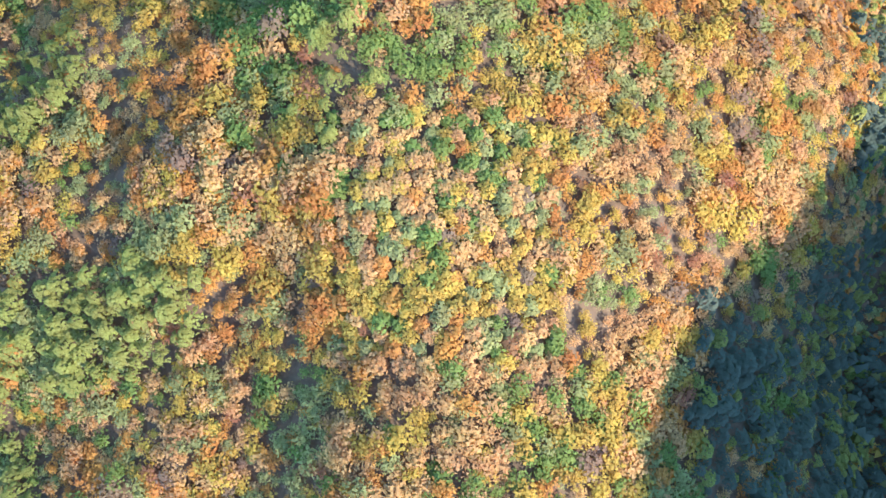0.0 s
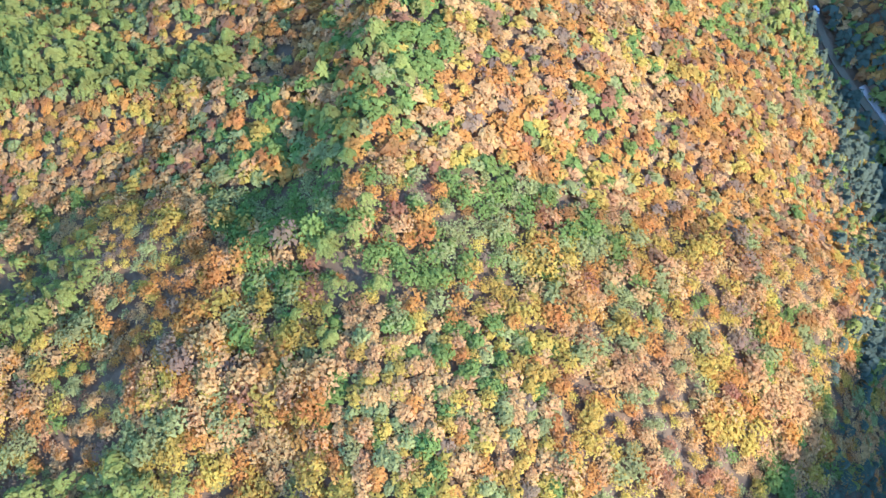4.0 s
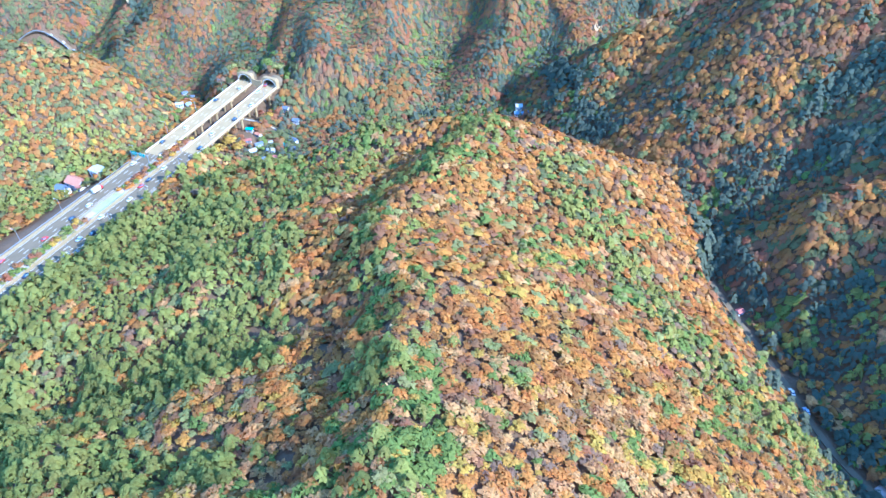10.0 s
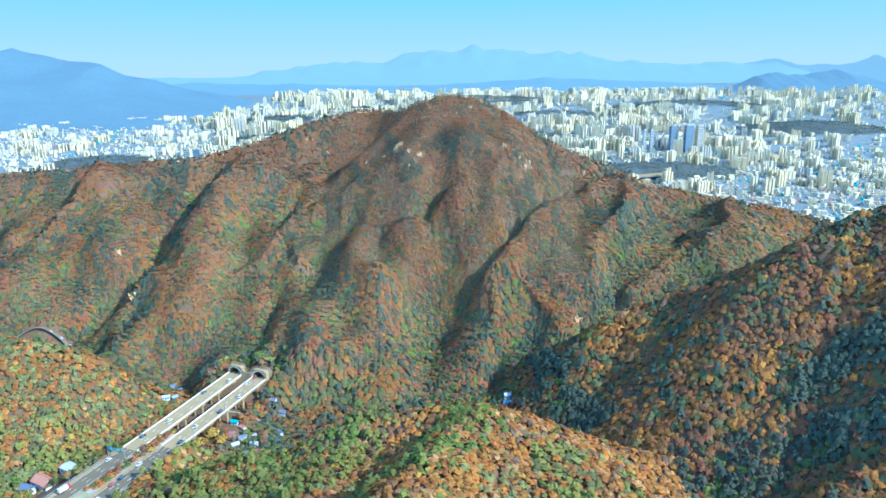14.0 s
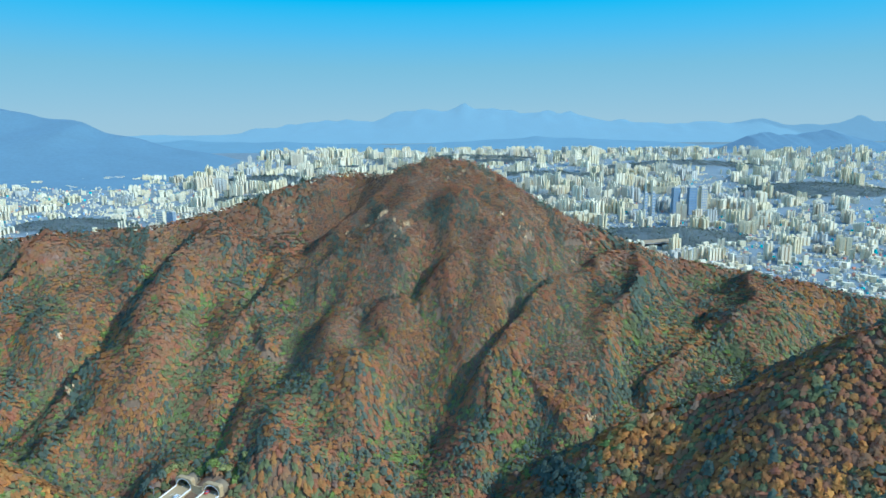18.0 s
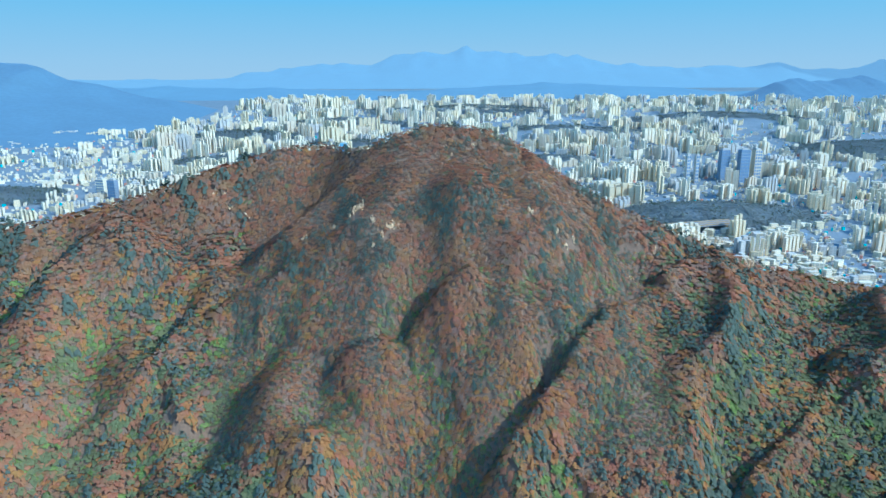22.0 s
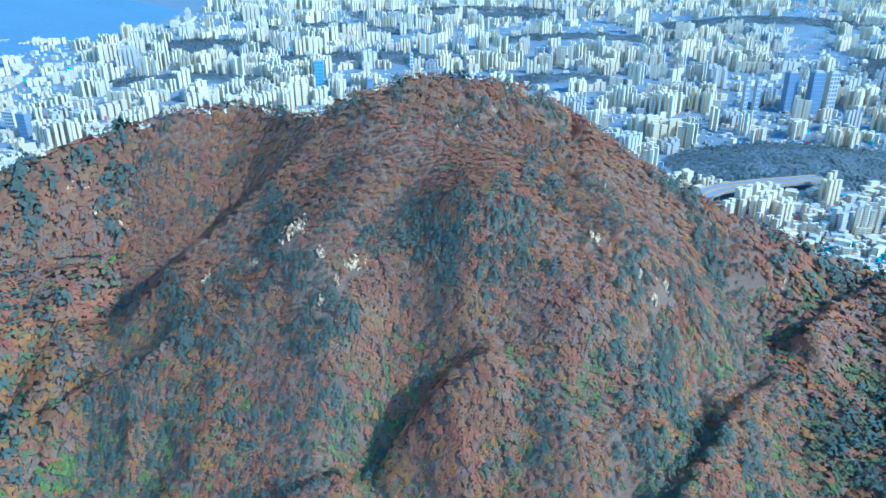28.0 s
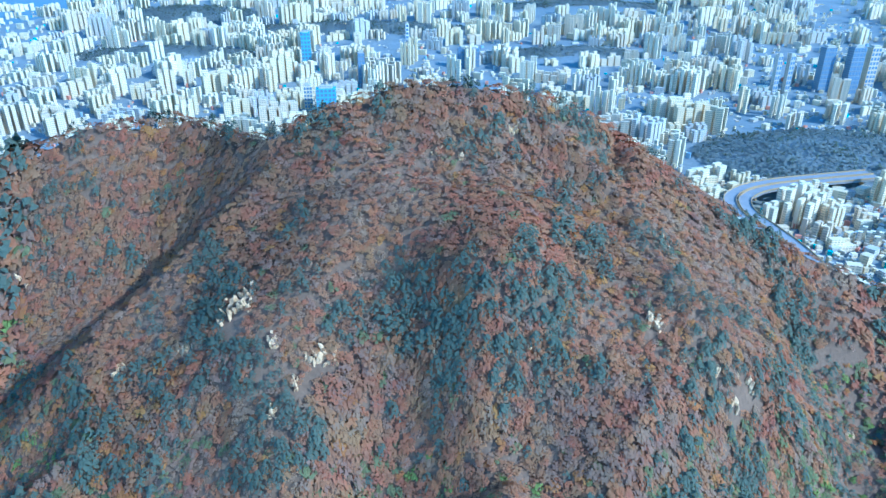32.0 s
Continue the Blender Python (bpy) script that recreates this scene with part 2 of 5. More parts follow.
NOSES = [[(8.2, 354.1, -49.9), (2.2, 352.0, -53.0), (-3.8, 350.9, -59.5), (-9.3, 348.2, -67.5)],
         [(68.1, 367.1, -64.5), (58.3, 359.8, -66.2), (44.7, 344.4, -69.0), (38.6, 338.2, -72.5)],
         [(48.3, 343.4, -71.5), (37.4, 336.0, -75.5), (27.6, 326.4, -81.0), (19.4, 320.2, -89.0)],
         [(-49.4, 366.5, -52.1), (-58.8, 362.6, -57.4), (-68.0, 363.5, -61.9), (-74.5, 361.4, -65.0)],
         [(103.3, 392.4, -55.8), (87.6, 385.0, -57.4), (76.1, 375.0, -58.5)],
         [(-17.4, 346.0, -66.9), (-27.3, 343.0, -72.2), (-35.0, 340.6, -80.7)],
         [(131.1, 359.2, -82.6), (106.5, 333.0, -92.4), (86.5, 320.4, -104.6)]]
RIGHT = [(300, -300, 100), (265, -190, 80), (250, -151, 92), (250, -126, 78), (250, -104, 50), (250, -71, 14), (248, -25, -25), (238, 45, -30), (226, 110, -34), (204, 200, -36), (161, 253, -50), (135, 251, -62), (116, 246, -76),
         (94, 270, -89), (72, 274, -99), (48, 270, -124), (36, 266, -138)]
RIGHT_SPURS = [[(160, 174, -84), (124, 170, -108), (106, 172, -116), (98, 174, -126)],
               [(150, 250, -54), (124, 222, -88), (104, 200, -118)],
               [(204, 200, -38), (160, 180, -80), (118, 158, -128)],
               [(226, 110, -28), (178, 104, -78), (136, 98, -128)],
               [(240, 10, -28), (190, 20, -70), (146, 30, -126)]]
LEFT_HILL = [(-420, 210, -70), (-300, 246, -92), (-194, 267, -106), (-161, 270, -115), (-126, 276, -139)]
HIGHWAY = [(-91, 282, -129.5), (-110, 236, -134.0), (-125, 201.5, -137.0), (-143, 154, -139.0), (-178, 75, -141.0), (-225, -30, -143.0)]
VALLEY_ROAD = [(80, 166, -143), (84, 152, -145), (91, 124, -146), (94, 105, -147), (104, 87, -148), (120, 60, -149), (132, 20, -150)]


MOUNDS = [(176, 582, 56, 28, 9), (-215, 900, 60, 26, 9), (420, 800, 70, 40, 12), (-330, 640, 40, 25, 7), (-60, 850, 70, 18, 7), (130, 930, 90, 20, 9), (-185, 770, 50, 16, 7), (350, 1020, 100, 28, 12),
          (40, 1120, 130, 22, 10), (-120, 1000, 70, 18, 9), (90, 770, 44, 14, 6)]   # wooded knolls in the city


def land(x, y):
    """Height of the ground."""
    x, y = np.asarray(x, float), np.asarray(y, float)
    city = -95 + 0.079 * (np.clip(y, 430, 1150) - 430)
    valley = np.where(x > 30, -148, -143.0)
    floor = valley + (city - valley) * np.clip((y - 320) / 90, 0, 1)
    d, z, side, _ = along(HILL, x, y)
    sunny = np.full(np.shape(x), -400.0)
    for a, b in zip(HILL, HILL[1:]):
        far, top, _, _ = along([a, b], x, y)
        sunny = np.maximum(sunny, top - np.interp(y, [8, 45], [0.07, 0.20]) * far - (0.0029 + 0.0062 * np.clip((38 - y) / 60, 0, 1)) * far * far)
    h = np.where(side > 0, sunny, z - (np.interp(y, [12, 42], [0.16, 0.76]) + 0.22 * wave(x, y, 14, 27)) * np.minimum(d, 11) - 0.27 * np.clip(d - 11, 0, None))
    h = h - 0.5 * np.clip(y - 203, 0, 200)
    for line in HILL_SPURS:
        d, z, _, ahead = along(line, x, y)
        h = soft_max(h, z - np.where(ahead > 0, 1.35, 0.55) * d - 3 * np.clip(x - line[0][0], 0, None), 1.6)
    bend = 9 * np.clip((392 - y) / 26, 0, 1) * (y > 270)                  # crests and gullies wind
    wx, wy = x + bend * (wave(x, y, 33, 21) + 0.8 * wave(x, y, 15, 23)), y + bend * (wave(x, y, 33, 22) + 0.8 * wave(x, y, 15, 24))
    d, z, _, ahead = along(MOUNTAIN, wx, wy)
    m = np.where(ahead > 0, z - 1.5 * d, z - 1.38 * d)
    crown = 1.5 * np.exp(-(d / 10) ** 2) * np.clip((130 - np.abs(x)) / 40, 0, 1)         # the rounded crest
    for line in MOUNTAIN_SPURS:
        d, z, _, _ = along(line, wx, wy)
        m = soft_max(m, z - 0.60 * d - 0.005 * d * d, 1.0 + 9 * np.clip((396 - y) / 22, 0, 1) * np.clip((y - 292) / 40, 0, 1))
    across, down = 0.75 * wx - 0.66 * wy, 0.66 * wx + 0.75 * wy
    m = m - 1.1 + crown + np.clip((395 - y) / 12, 0, 1) * np.clip((y - 285) / 30, 0, 1) * (2.0 * wave(across, down * 0.25, 15, 25) + 1.1 * wave(across, down * 0.35, 7, 26))
    for line in NOSES:
        d, z, side, _ = along(line, x, y)
        m = soft_max(m, z - np.where(side < 0, 1.35, 0.9) * d - 0.06 * d * d, 2.0)
    for line, deep in zip(NOSES, (3, 4.5, 4.5, 3, 2.5, 2, 0)):                # a gully behind each nose, on its shaded side
        d, _, _, _ = along([(px - 6.5, py + 2.5, 0) for px, py, _ in line], x, y)
        m = m - deep * np.clip(0.55 + 1.1 * wave(x, y, 8, 71), 0.1, 1.2) * np.exp(-(d / 4.0) ** 2)
    fall = np.interp(y, [-50, 60, 200, 260], [1.25, 0.98, 0.92, 0.8])
    r = np.full(np.shape(x), -400.0)
    for a, b in zip(RIGHT, RIGHT[1:]):
        d, z, _, _ = along([a, b], x, y)
        r = np.maximum(r, z - fall * d)
    for line in RIGHT_SPURS:
        d, z, _, _ = along(line, x, y)
        r = soft_max(r, z - 0.8 * d, 3)
    d, z, _, _ = along(LEFT_HILL, x, y)
    e = z - 0.55 * d
    top = np.maximum(np.maximum(h, m), np.maximum(r, e))
    rough = 1.8 * wave(x, y, 31, 1) + 0.9 * wave(x, y, 13, 2) + np.where(y > 285, 2.6 * wave(x, y, 44, 3), 0)
    up = np.clip((top - floor) / 12, 0, 1)
    calm = np.where(y > 388, 0.25, 1.0)
    out = soft_max(top + rough * up * calm, floor, 4)
    for cx, cy_, rx, ry, hgt in MOUNDS:
        out = out + hgt * np.exp(-((x - cx) / rx) ** 2 - ((y - cy_) / ry) ** 2)
    for line, width, slope, deep in ((HIGHWAY, 11.0, 14.0, 0.5), (VALLEY_ROAD, 2.2, 6.0, 0.2)):
        d, z, _, _ = along(line, x, y)
        if line is HIGHWAY:
            deep = deep + 6.5 * np.clip((y - 228) / 14, 0, 1) * np.clip((280 - y) / 8, 0, 1)
        w = np.clip(1 - (d - width) / slope, 0, 1) * (np.clip((285 - y) / 3, 0, 1) if line is HIGHWAY else 1)
        w = w * w * (3 - 2 * w)
        out = out * (1 - w) + (z - deep) * w
    return out


def steps(near0, near1, gap, far0, far1, grow=1.22):
    """Grid lines that lie close together between near0 and near1 and spread out beyond."""
    mid = list(np.arange(near0, near1 + 0.01, gap))
    for end, sign in ((far0, -1), (far1, 1)):
        g, p = gap, mid[0] if sign < 0 else mid[-1]
        while (p > end) if sign < 0 else (p < end):
            g *= grow
            p += sign * g
            mid = [p] + mid if sign < 0 else mid + [p]
    return np.array(mid)


gx, gy = steps(-300, 300, 3.0, -4200, 4200), steps(-130, 450, 3.0, -3000, 4700)
X, Y = np.meshgrid(gx, gy)
Z = land(X, Y)
nx, ny = len(gx), len(gy)
idx = np.arange(nx * ny).reshape(ny, nx)
quads = np.stack([idx[:-1, :-1], idx[:-1, 1:], idx[1:, 1:], idx[1:, :-1]], -1).reshape(-1, 4)
cy = 0.5 * (Y[:-1, :-1] + Y[1:, 1:]).ravel()
cz = 0.25 * (Z[:-1, :-1] + Z[1:, :-1] + Z[:-1, 1:] + Z[1:, 1:]).ravel()
is_city = ((cy > 408) & (cz < -95 + 0.079 * (np.clip(cy, 430, 1150) - 430) + 2)) | (cy > 455)
ground = mesh_from("ground", np.stack([X, Y, Z], -1).reshape(-1, 3), quads, [litter, city_soil], is_city)
tagged(ground, "brown leaf-littered mountain ground under the forest", "ground", kind="structure")
smooth(ground)


# ---- forest ----
def crown_cards(rng, n, pine=False, wild=0.6, leaf=1.0):
    """n small sprays of leaves as triangles in a unit crown: (n, 3, 3), the crown's foot at 0."""
    out, lobe_count = [], 10 if n > 100 else 6
    lobes = [(rng.uniform(0, 6.28), rng.uniform(0.1, 0.72), rng.uniform(0.42, 0.85), rng.uniform(0.36, 0.62)) for _ in range(lobe_count)]
    for i in range(n):
        a = rng.uniform(0, 2 * math.pi)
        if pine:
            s = math.sqrt(rng.uniform(0.02, 1)) * (0.72 + 0.28 * math.cos(5 * a + lobes[0][0]))
            c = Vector((math.cos(a) * s * 1.1, math.sin(a) * s * 1.1, 0.5 + 2.3 * (1 - s) + rng.uniform(-0.1, 0.15)))
            nrm = Vector((math.cos(a) * 0.7, math.sin(a) * 0.7, 0.9)) + Vector(rng.uniform(-0.8 * wild, 0.8 * wild, 3))
            size = rng.uniform(0.24, 0.34)
        else:
            la, ld, lz, lr = lobes[i % lobe_count]
            rr = math.sqrt(rng.uniform(0, 1)) * (1.25 if n > 100 else 1.0)
            up = 0.75 * math.sqrt(max(0, 1.05 - min(1, rr * rr)))
            c = Vector((math.cos(la) * ld + math.cos(a) * rr * lr, math.sin(la) * ld + math.sin(a) * rr * lr, lz + up * lr + rng.uniform(-0.12, 0.10)))
            nrm = Vector((math.cos(a) * rr * 0.6, math.sin(a) * rr * 0.6, 0.8)) + Vector(rng.uniform(-wild, wild, 3))
            size = rng.uniform(0.18, 0.40)
        size *= leaf * min(1.95, 1.1 * math.sqrt(52 / n) + 0.16)
        q = nrm.to_track_quat("Z", "Y").to_matrix()
        tw = rng.uniform(0, 6.28)
        pts = []
        for k in range(3):
            r2 = size * rng.uniform(0.75, 1.25)
            pts.append(c + q @ Vector((math.cos(tw + k * 2.094) * r2, math.sin(tw + k * 2.094) * r2, 0)))
        if (pts[1] - pts[0]).cross(pts[2] - pts[0]).dot(Vector((c.x, c.y, 0.45 * c.z + 0.15))) < 0:
            pts.reverse()
        out.append([tuple(p) for p in pts])
    return np.array(out)


def crown_normals(cards, own):
    """Normals for the sprays of a crown: outward from its heart, with a part of each spray's own tilt."""
    c = cards.mean(-2, keepdims=True)
    outward = np.concatenate([cards[..., :2] * 0.6 + c[..., :2] * 0.4, 0.45 * c[..., 2:] + 0.15 + 0 * cards[..., 2:]], -1)
    outward /= np.linalg.norm(outward, axis=-1, keepdims=True)
    tilt = np.cross(cards[..., 1, :] - cards[..., 0, :], cards[..., 2, :] - cards[..., 0, :])
    tilt /= np.linalg.norm(tilt, axis=-1, keepdims=True) + 1e-9
    n = outward + own * tilt[..., None, :]
    return n / np.linalg.norm(n, axis=-1, keepdims=True)


def species(x, y, z, rng):
    """Which kind of tree grows at each place."""
    n = len(x)
    u = rng.rand(n)
    patch, patch2, patch3 = wave(x, y, 34, 5), wave(x, y, 15, 6), wave(x, y, 55, 7)
    p = np.zeros((n, 13))
    # sunny side of the near hill: yellow close by, orange and tan farther on, in loose patches
    on = np.clip(y / 110, 0, 1) ** 1.5
    p[:, ORANGE] = 0.16 + 0.32 * on + 0.1 * patch2
    p[:, RUST] = 0.02
    p[:, YELLOW] = 0.30 - 0.20 * on + 0.15 * patch
    p[:, OLIVE] = 0.17 - 0.06 * on + 0.12 * patch3
    p[:, GREEN] = 0.09 + 0.0 * on - 0.25 * patch2
    p[:, TWIG] = 0.03 - 0.04 * patch
    p[:, TAN] = 0.36 - 0.20 * on - 0.1 * patch2
    p[:, RUSSET] = 0.34 * on
    p[:, BROWN] = 0.16 * on
    d, _, side, _ = along(HILL, x, y)
    # pines on the far-side slope, on the crest and low in the valleys
    def zone(cx, cy, rx, ry, lean=0.0):
        u, v = x - cx, y - cy
        far = np.hypot((u * math.cos(lean) + v * math.sin(lean)) / rx, (v * math.cos(lean) - u * math.sin(lean)) / ry) + 0.25 * wave(x, y, 9, 44)
        return np.clip((1.15 - far) / 0.3, 0, 1)

    pine = np.clip((d - 22) / 10, 0, 1) * (side < 0) * (y < 245) * np.where(y > 62, 1.0, 0.0) * np.clip(1.25 + 0.8 * patch, 0.5, 1)
    pine = np.maximum(pine, np.maximum(zone(-66, 24, 16, 8, 0.4), np.maximum(zone(-58, -12, 26, 9, 0.25), zone(-72, -36, 14, 8))))
    pine = pine * (1 - zone(-36, 84, 24, 10, 0.25)) * (1 - zone(-40, 156, 28, 7, 0.1))
    crest = np.clip(1 - np.abs(d - 4) / 7, 0, 1) * (y > 15) * (y < 235) * np.where(side < 0, 0.9, 0.25)
    low = np.clip((x - np.where(y > 30, 76, 58) + 0.35 * np.clip(10 - y, 0, 60)) / 16, 0, 1) * (y < 292) * np.clip(0.55 + 1.3 * patch2, 0.05, 1) * np.clip((-98 - z) / 22, 0.12, 1)
    pine *= np.clip((205 - y) / 60, 0.22, 1)
    p[:, PINE] += 4.0 * pine + 0.8 * crest + 0.6 * low
    p[:, OLIVE] += 1.0 * pine
    p[:, GREEN] += 1.8 * crest + 0.5 * low
    p[:, DARK] += 3.0 * low
    for cx, cy, rx, ry in ((-25, 39, 10, 13), (-6, 70, 5, 22), (9, 37, 13, 9), (-46, 200, 16, 12), (55, -22, 6, 16)):
        g = zone(cx, cy, rx, ry)
        p[:, GREEN] += 1.6 * g
        p[:, OLIVE] += 0.7 * g
    # dark pines at the shaded foot, their dark colour also deepening the shade
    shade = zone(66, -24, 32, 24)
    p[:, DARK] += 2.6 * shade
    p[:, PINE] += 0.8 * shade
    band, _, _, _ = along([(34, 176, 0), (39, 158, 0), (46, 138, 0), (58, 118, 0), (67, 108, 0), (80, 94, 0)], x, y)
    flank = np.clip((13 + 4 * patch2 - band) / 5, 0, 1)                  # pines above the valley lane
    p[:, PINE] += 0.9 * flank
    p[:, MOSS] += 0.9 * flank
    p[:, GREEN] += 0.8 * flank
    p[:, OLIVE] += 0.4 * flank
    west = (x < -118) & (y > 185)
    p[west, MOSS] += 0.5
    p[west, RUSSET] += 0.7
    p[west, TAN] *= 0.5
    p[west, RUST] = 0
    p[west, TWIG] = 0
    p[west, ORANGE] += 0.2
    p[west, OLIVE] += 0.5
    p[west, YELLOW] *= 0.5
    # the mountain: rust, brown and bare twigs with dark pine in streaks, greener low down
    f = (y > 286) | ((y > 232) & (z < -112) & (x > -115)) | ((x > 75) & (y > 150))
    lowm = np.clip((-48 - z[f]) / 45, 0, 1)
    streak = np.clip(0.12 - 0.4 * patch2[f] - 0.5 * wave(x[f], y[f], 3.0, 31) - 0.5 * wave(x[f] + 0.4 * y[f], 0.6 * y[f], 6, 9), 0.0, 1)
    streak *= np.where(y[f] < 284, 0.3, 1.0)
    q = np.zeros((f.sum(), 13))
    hollow = 0.25 * (land(x[f] + 7, y[f]) + land(x[f] - 7, y[f]) + land(x[f], y[f] + 7) + land(x[f], y[f] - 7)) - z[f]
    gully = np.clip(0.34 + 0.75 * hollow - 0.45 * patch3[f], 0, 1)
    q[:, RUST] = 0.40 + 0.15 * patch[f] - 0.1 * lowm
    q[:, RUSSET] = 0.06 + 0.30 * lowm
    q[:, MOSS] = 0.015 + 1.1 * lowm * gully + 0.36 * lowm
    q[:, GREEN] = 0.32 * lowm * gully
    q[:, TWIG] = 0.36 - 0.33 * lowm
    q[:, DARK] = 2.0 * streak * (1 - 0.6 * lowm) + 0.35 * lowm * gully
    q[:, BROWN] = 0.36 - 0.16 * lowm
    # the side valley: conifers along its floor and hollows, one dark line painting a shadow, orange and brown on the
    # spurs
    vale = (y[f] < 286) & (x[f] > 36) & (y[f] > 138)
    con = np.zeros(f.sum())
    for wide, line in ((9, [(37, 277, 0), (46, 250, 0), (60, 215, 0), (76, 192, 0), (83, 172, 0), (88, 155, 0), (100, 140, 0)]),
                       # the last, short line paints a hollow's shadow with dark conifers
                       (8, [(91, 194, 0), (116, 195, 0), (134, 185, 0)]), (6, [(113, 207, 0), (127, 210, 0), (140, 208, 0)])):
        con = np.maximum(con, np.clip((wide + 5 * patch2[f] - along(line, x[f], y[f])[0]) / 3, 0, 1))
    q[:, DARK] = np.where(vale, 5.0 * con + 0.1, q[:, DARK])
    q[:, GREEN] = np.where(vale, 0.6 * con, q[:, GREEN])
    q[:, MOSS] = np.where(vale, 0.38, q[:, MOSS])
    q[:, ORANGE] = np.where(vale, 0.22, 0)
    q[:, TWIG] *= np.where(vale, 0.4, 1)
    p[f] = q
    town = y > 430
    p[town] = np.array([0, 0, 0, 0, 0, 0, 0, 0, 0.06, 1.0, 0, 0, 0])
    p = np.clip(p, 0, None) * np.stack([np.exp(1.5 * wave(x, y, np.where(y > 120, 13, 8), 60 + k)) for k in range(13)], 1) + 1e-6
    c = np.cumsum(p / p.sum(1, keepdims=True), 1)
    return np.minimum((u[:, None] > c).sum(1), 12)


# open places (x, y, radius) where no tree grows
CLEAR = [(-142, 222, 4.2), (-148.5, 213, 5.0), (24.4, 268.8, 3.6), (86, 154, 2.5), (-28.6, 374.9, 1.94), (-28.6, 372.8, 1.3), (-15.8, 368.4, 1.45), (-17.4, 366.8, 1.0), (-19.2, 365.6, 0.7), (29.4, 370.2, 1.01), (-46.1, 372.8, 0.86),
         (-35.9, 372.8, 1.22), (-21.8, 363.4, 1.01), (-22.6, 369.4, 0.79), (32.3, 366.8, 0.65), (37.4, 367.3, 0.72), (42.4, 368.4, 1.22), (41, 366.2, 1.01), (65.8, 376, 0.86), (-0.4, 393.4, 0.79), (3.3, 393, 0.65), (11.8, 397, 1.01),
         (-81.6, 399.4, 1.44), (-77.7, 396.6, 1.3), (-70.7, 394.2, 0.86), (115.2, 394.6, 1.3), (60.4, 304.6, 1.73), (65.5, 298.6, 1.37), (54.1, 294.2, 1.22), (-175.6, 343.4, 1.15), (-159.5, 320.4, 1.3),
         (-14, 92, 1.3), (-11.5, 78, 2.0), (-88, 250, 3.0), (-80, 258, 2.5), (-187, 304, 3), (-206, 307.4, 2.2), (-202, 308.2, 2.2), (-198, 308.8, 2.2), (-194, 309.4, 2.2), (-190, 309.4, 2.2), (-186, 308.4, 2.2), (-182, 304.5, 2.2)]


# homes of the village: place and roof
HOMES = [(-90, 254.2, 'teal'), (-86, 251.8, 'orange'), (-84.6, 246, 'grey'), (-80, 249, 'white'), (-79, 243, 'white'), (-74.5, 247.6, 'teal'), (-77.9, 270, 'grey'), (-73, 266, 'grey'),
         (-89, 247, 'red'), (-76, 238, 'red'), (-81, 236, 'grey'), (-80, 222, 'white'), (-83, 229, 'red'), (-76, 231, 'teal'), (-71, 252, 'grey'), (-86, 241, 'white'), (-70, 245, 'grey'),
         (-131, 292, 'grey'), (-127, 290, 'grey'), (-129, 285, 'red'), (-124, 277, 'blue'), (-127, 275, 'white')]
CLEAR += [(h[0], h[1] - 0.4, 1.9) for h in HOMES] + [(-95.5, 243, 2.4), (-96, 232, 2.4), (-91, 239, 2.2), (-149, 232.5, 2.2), (-84, 264, 1.6)]


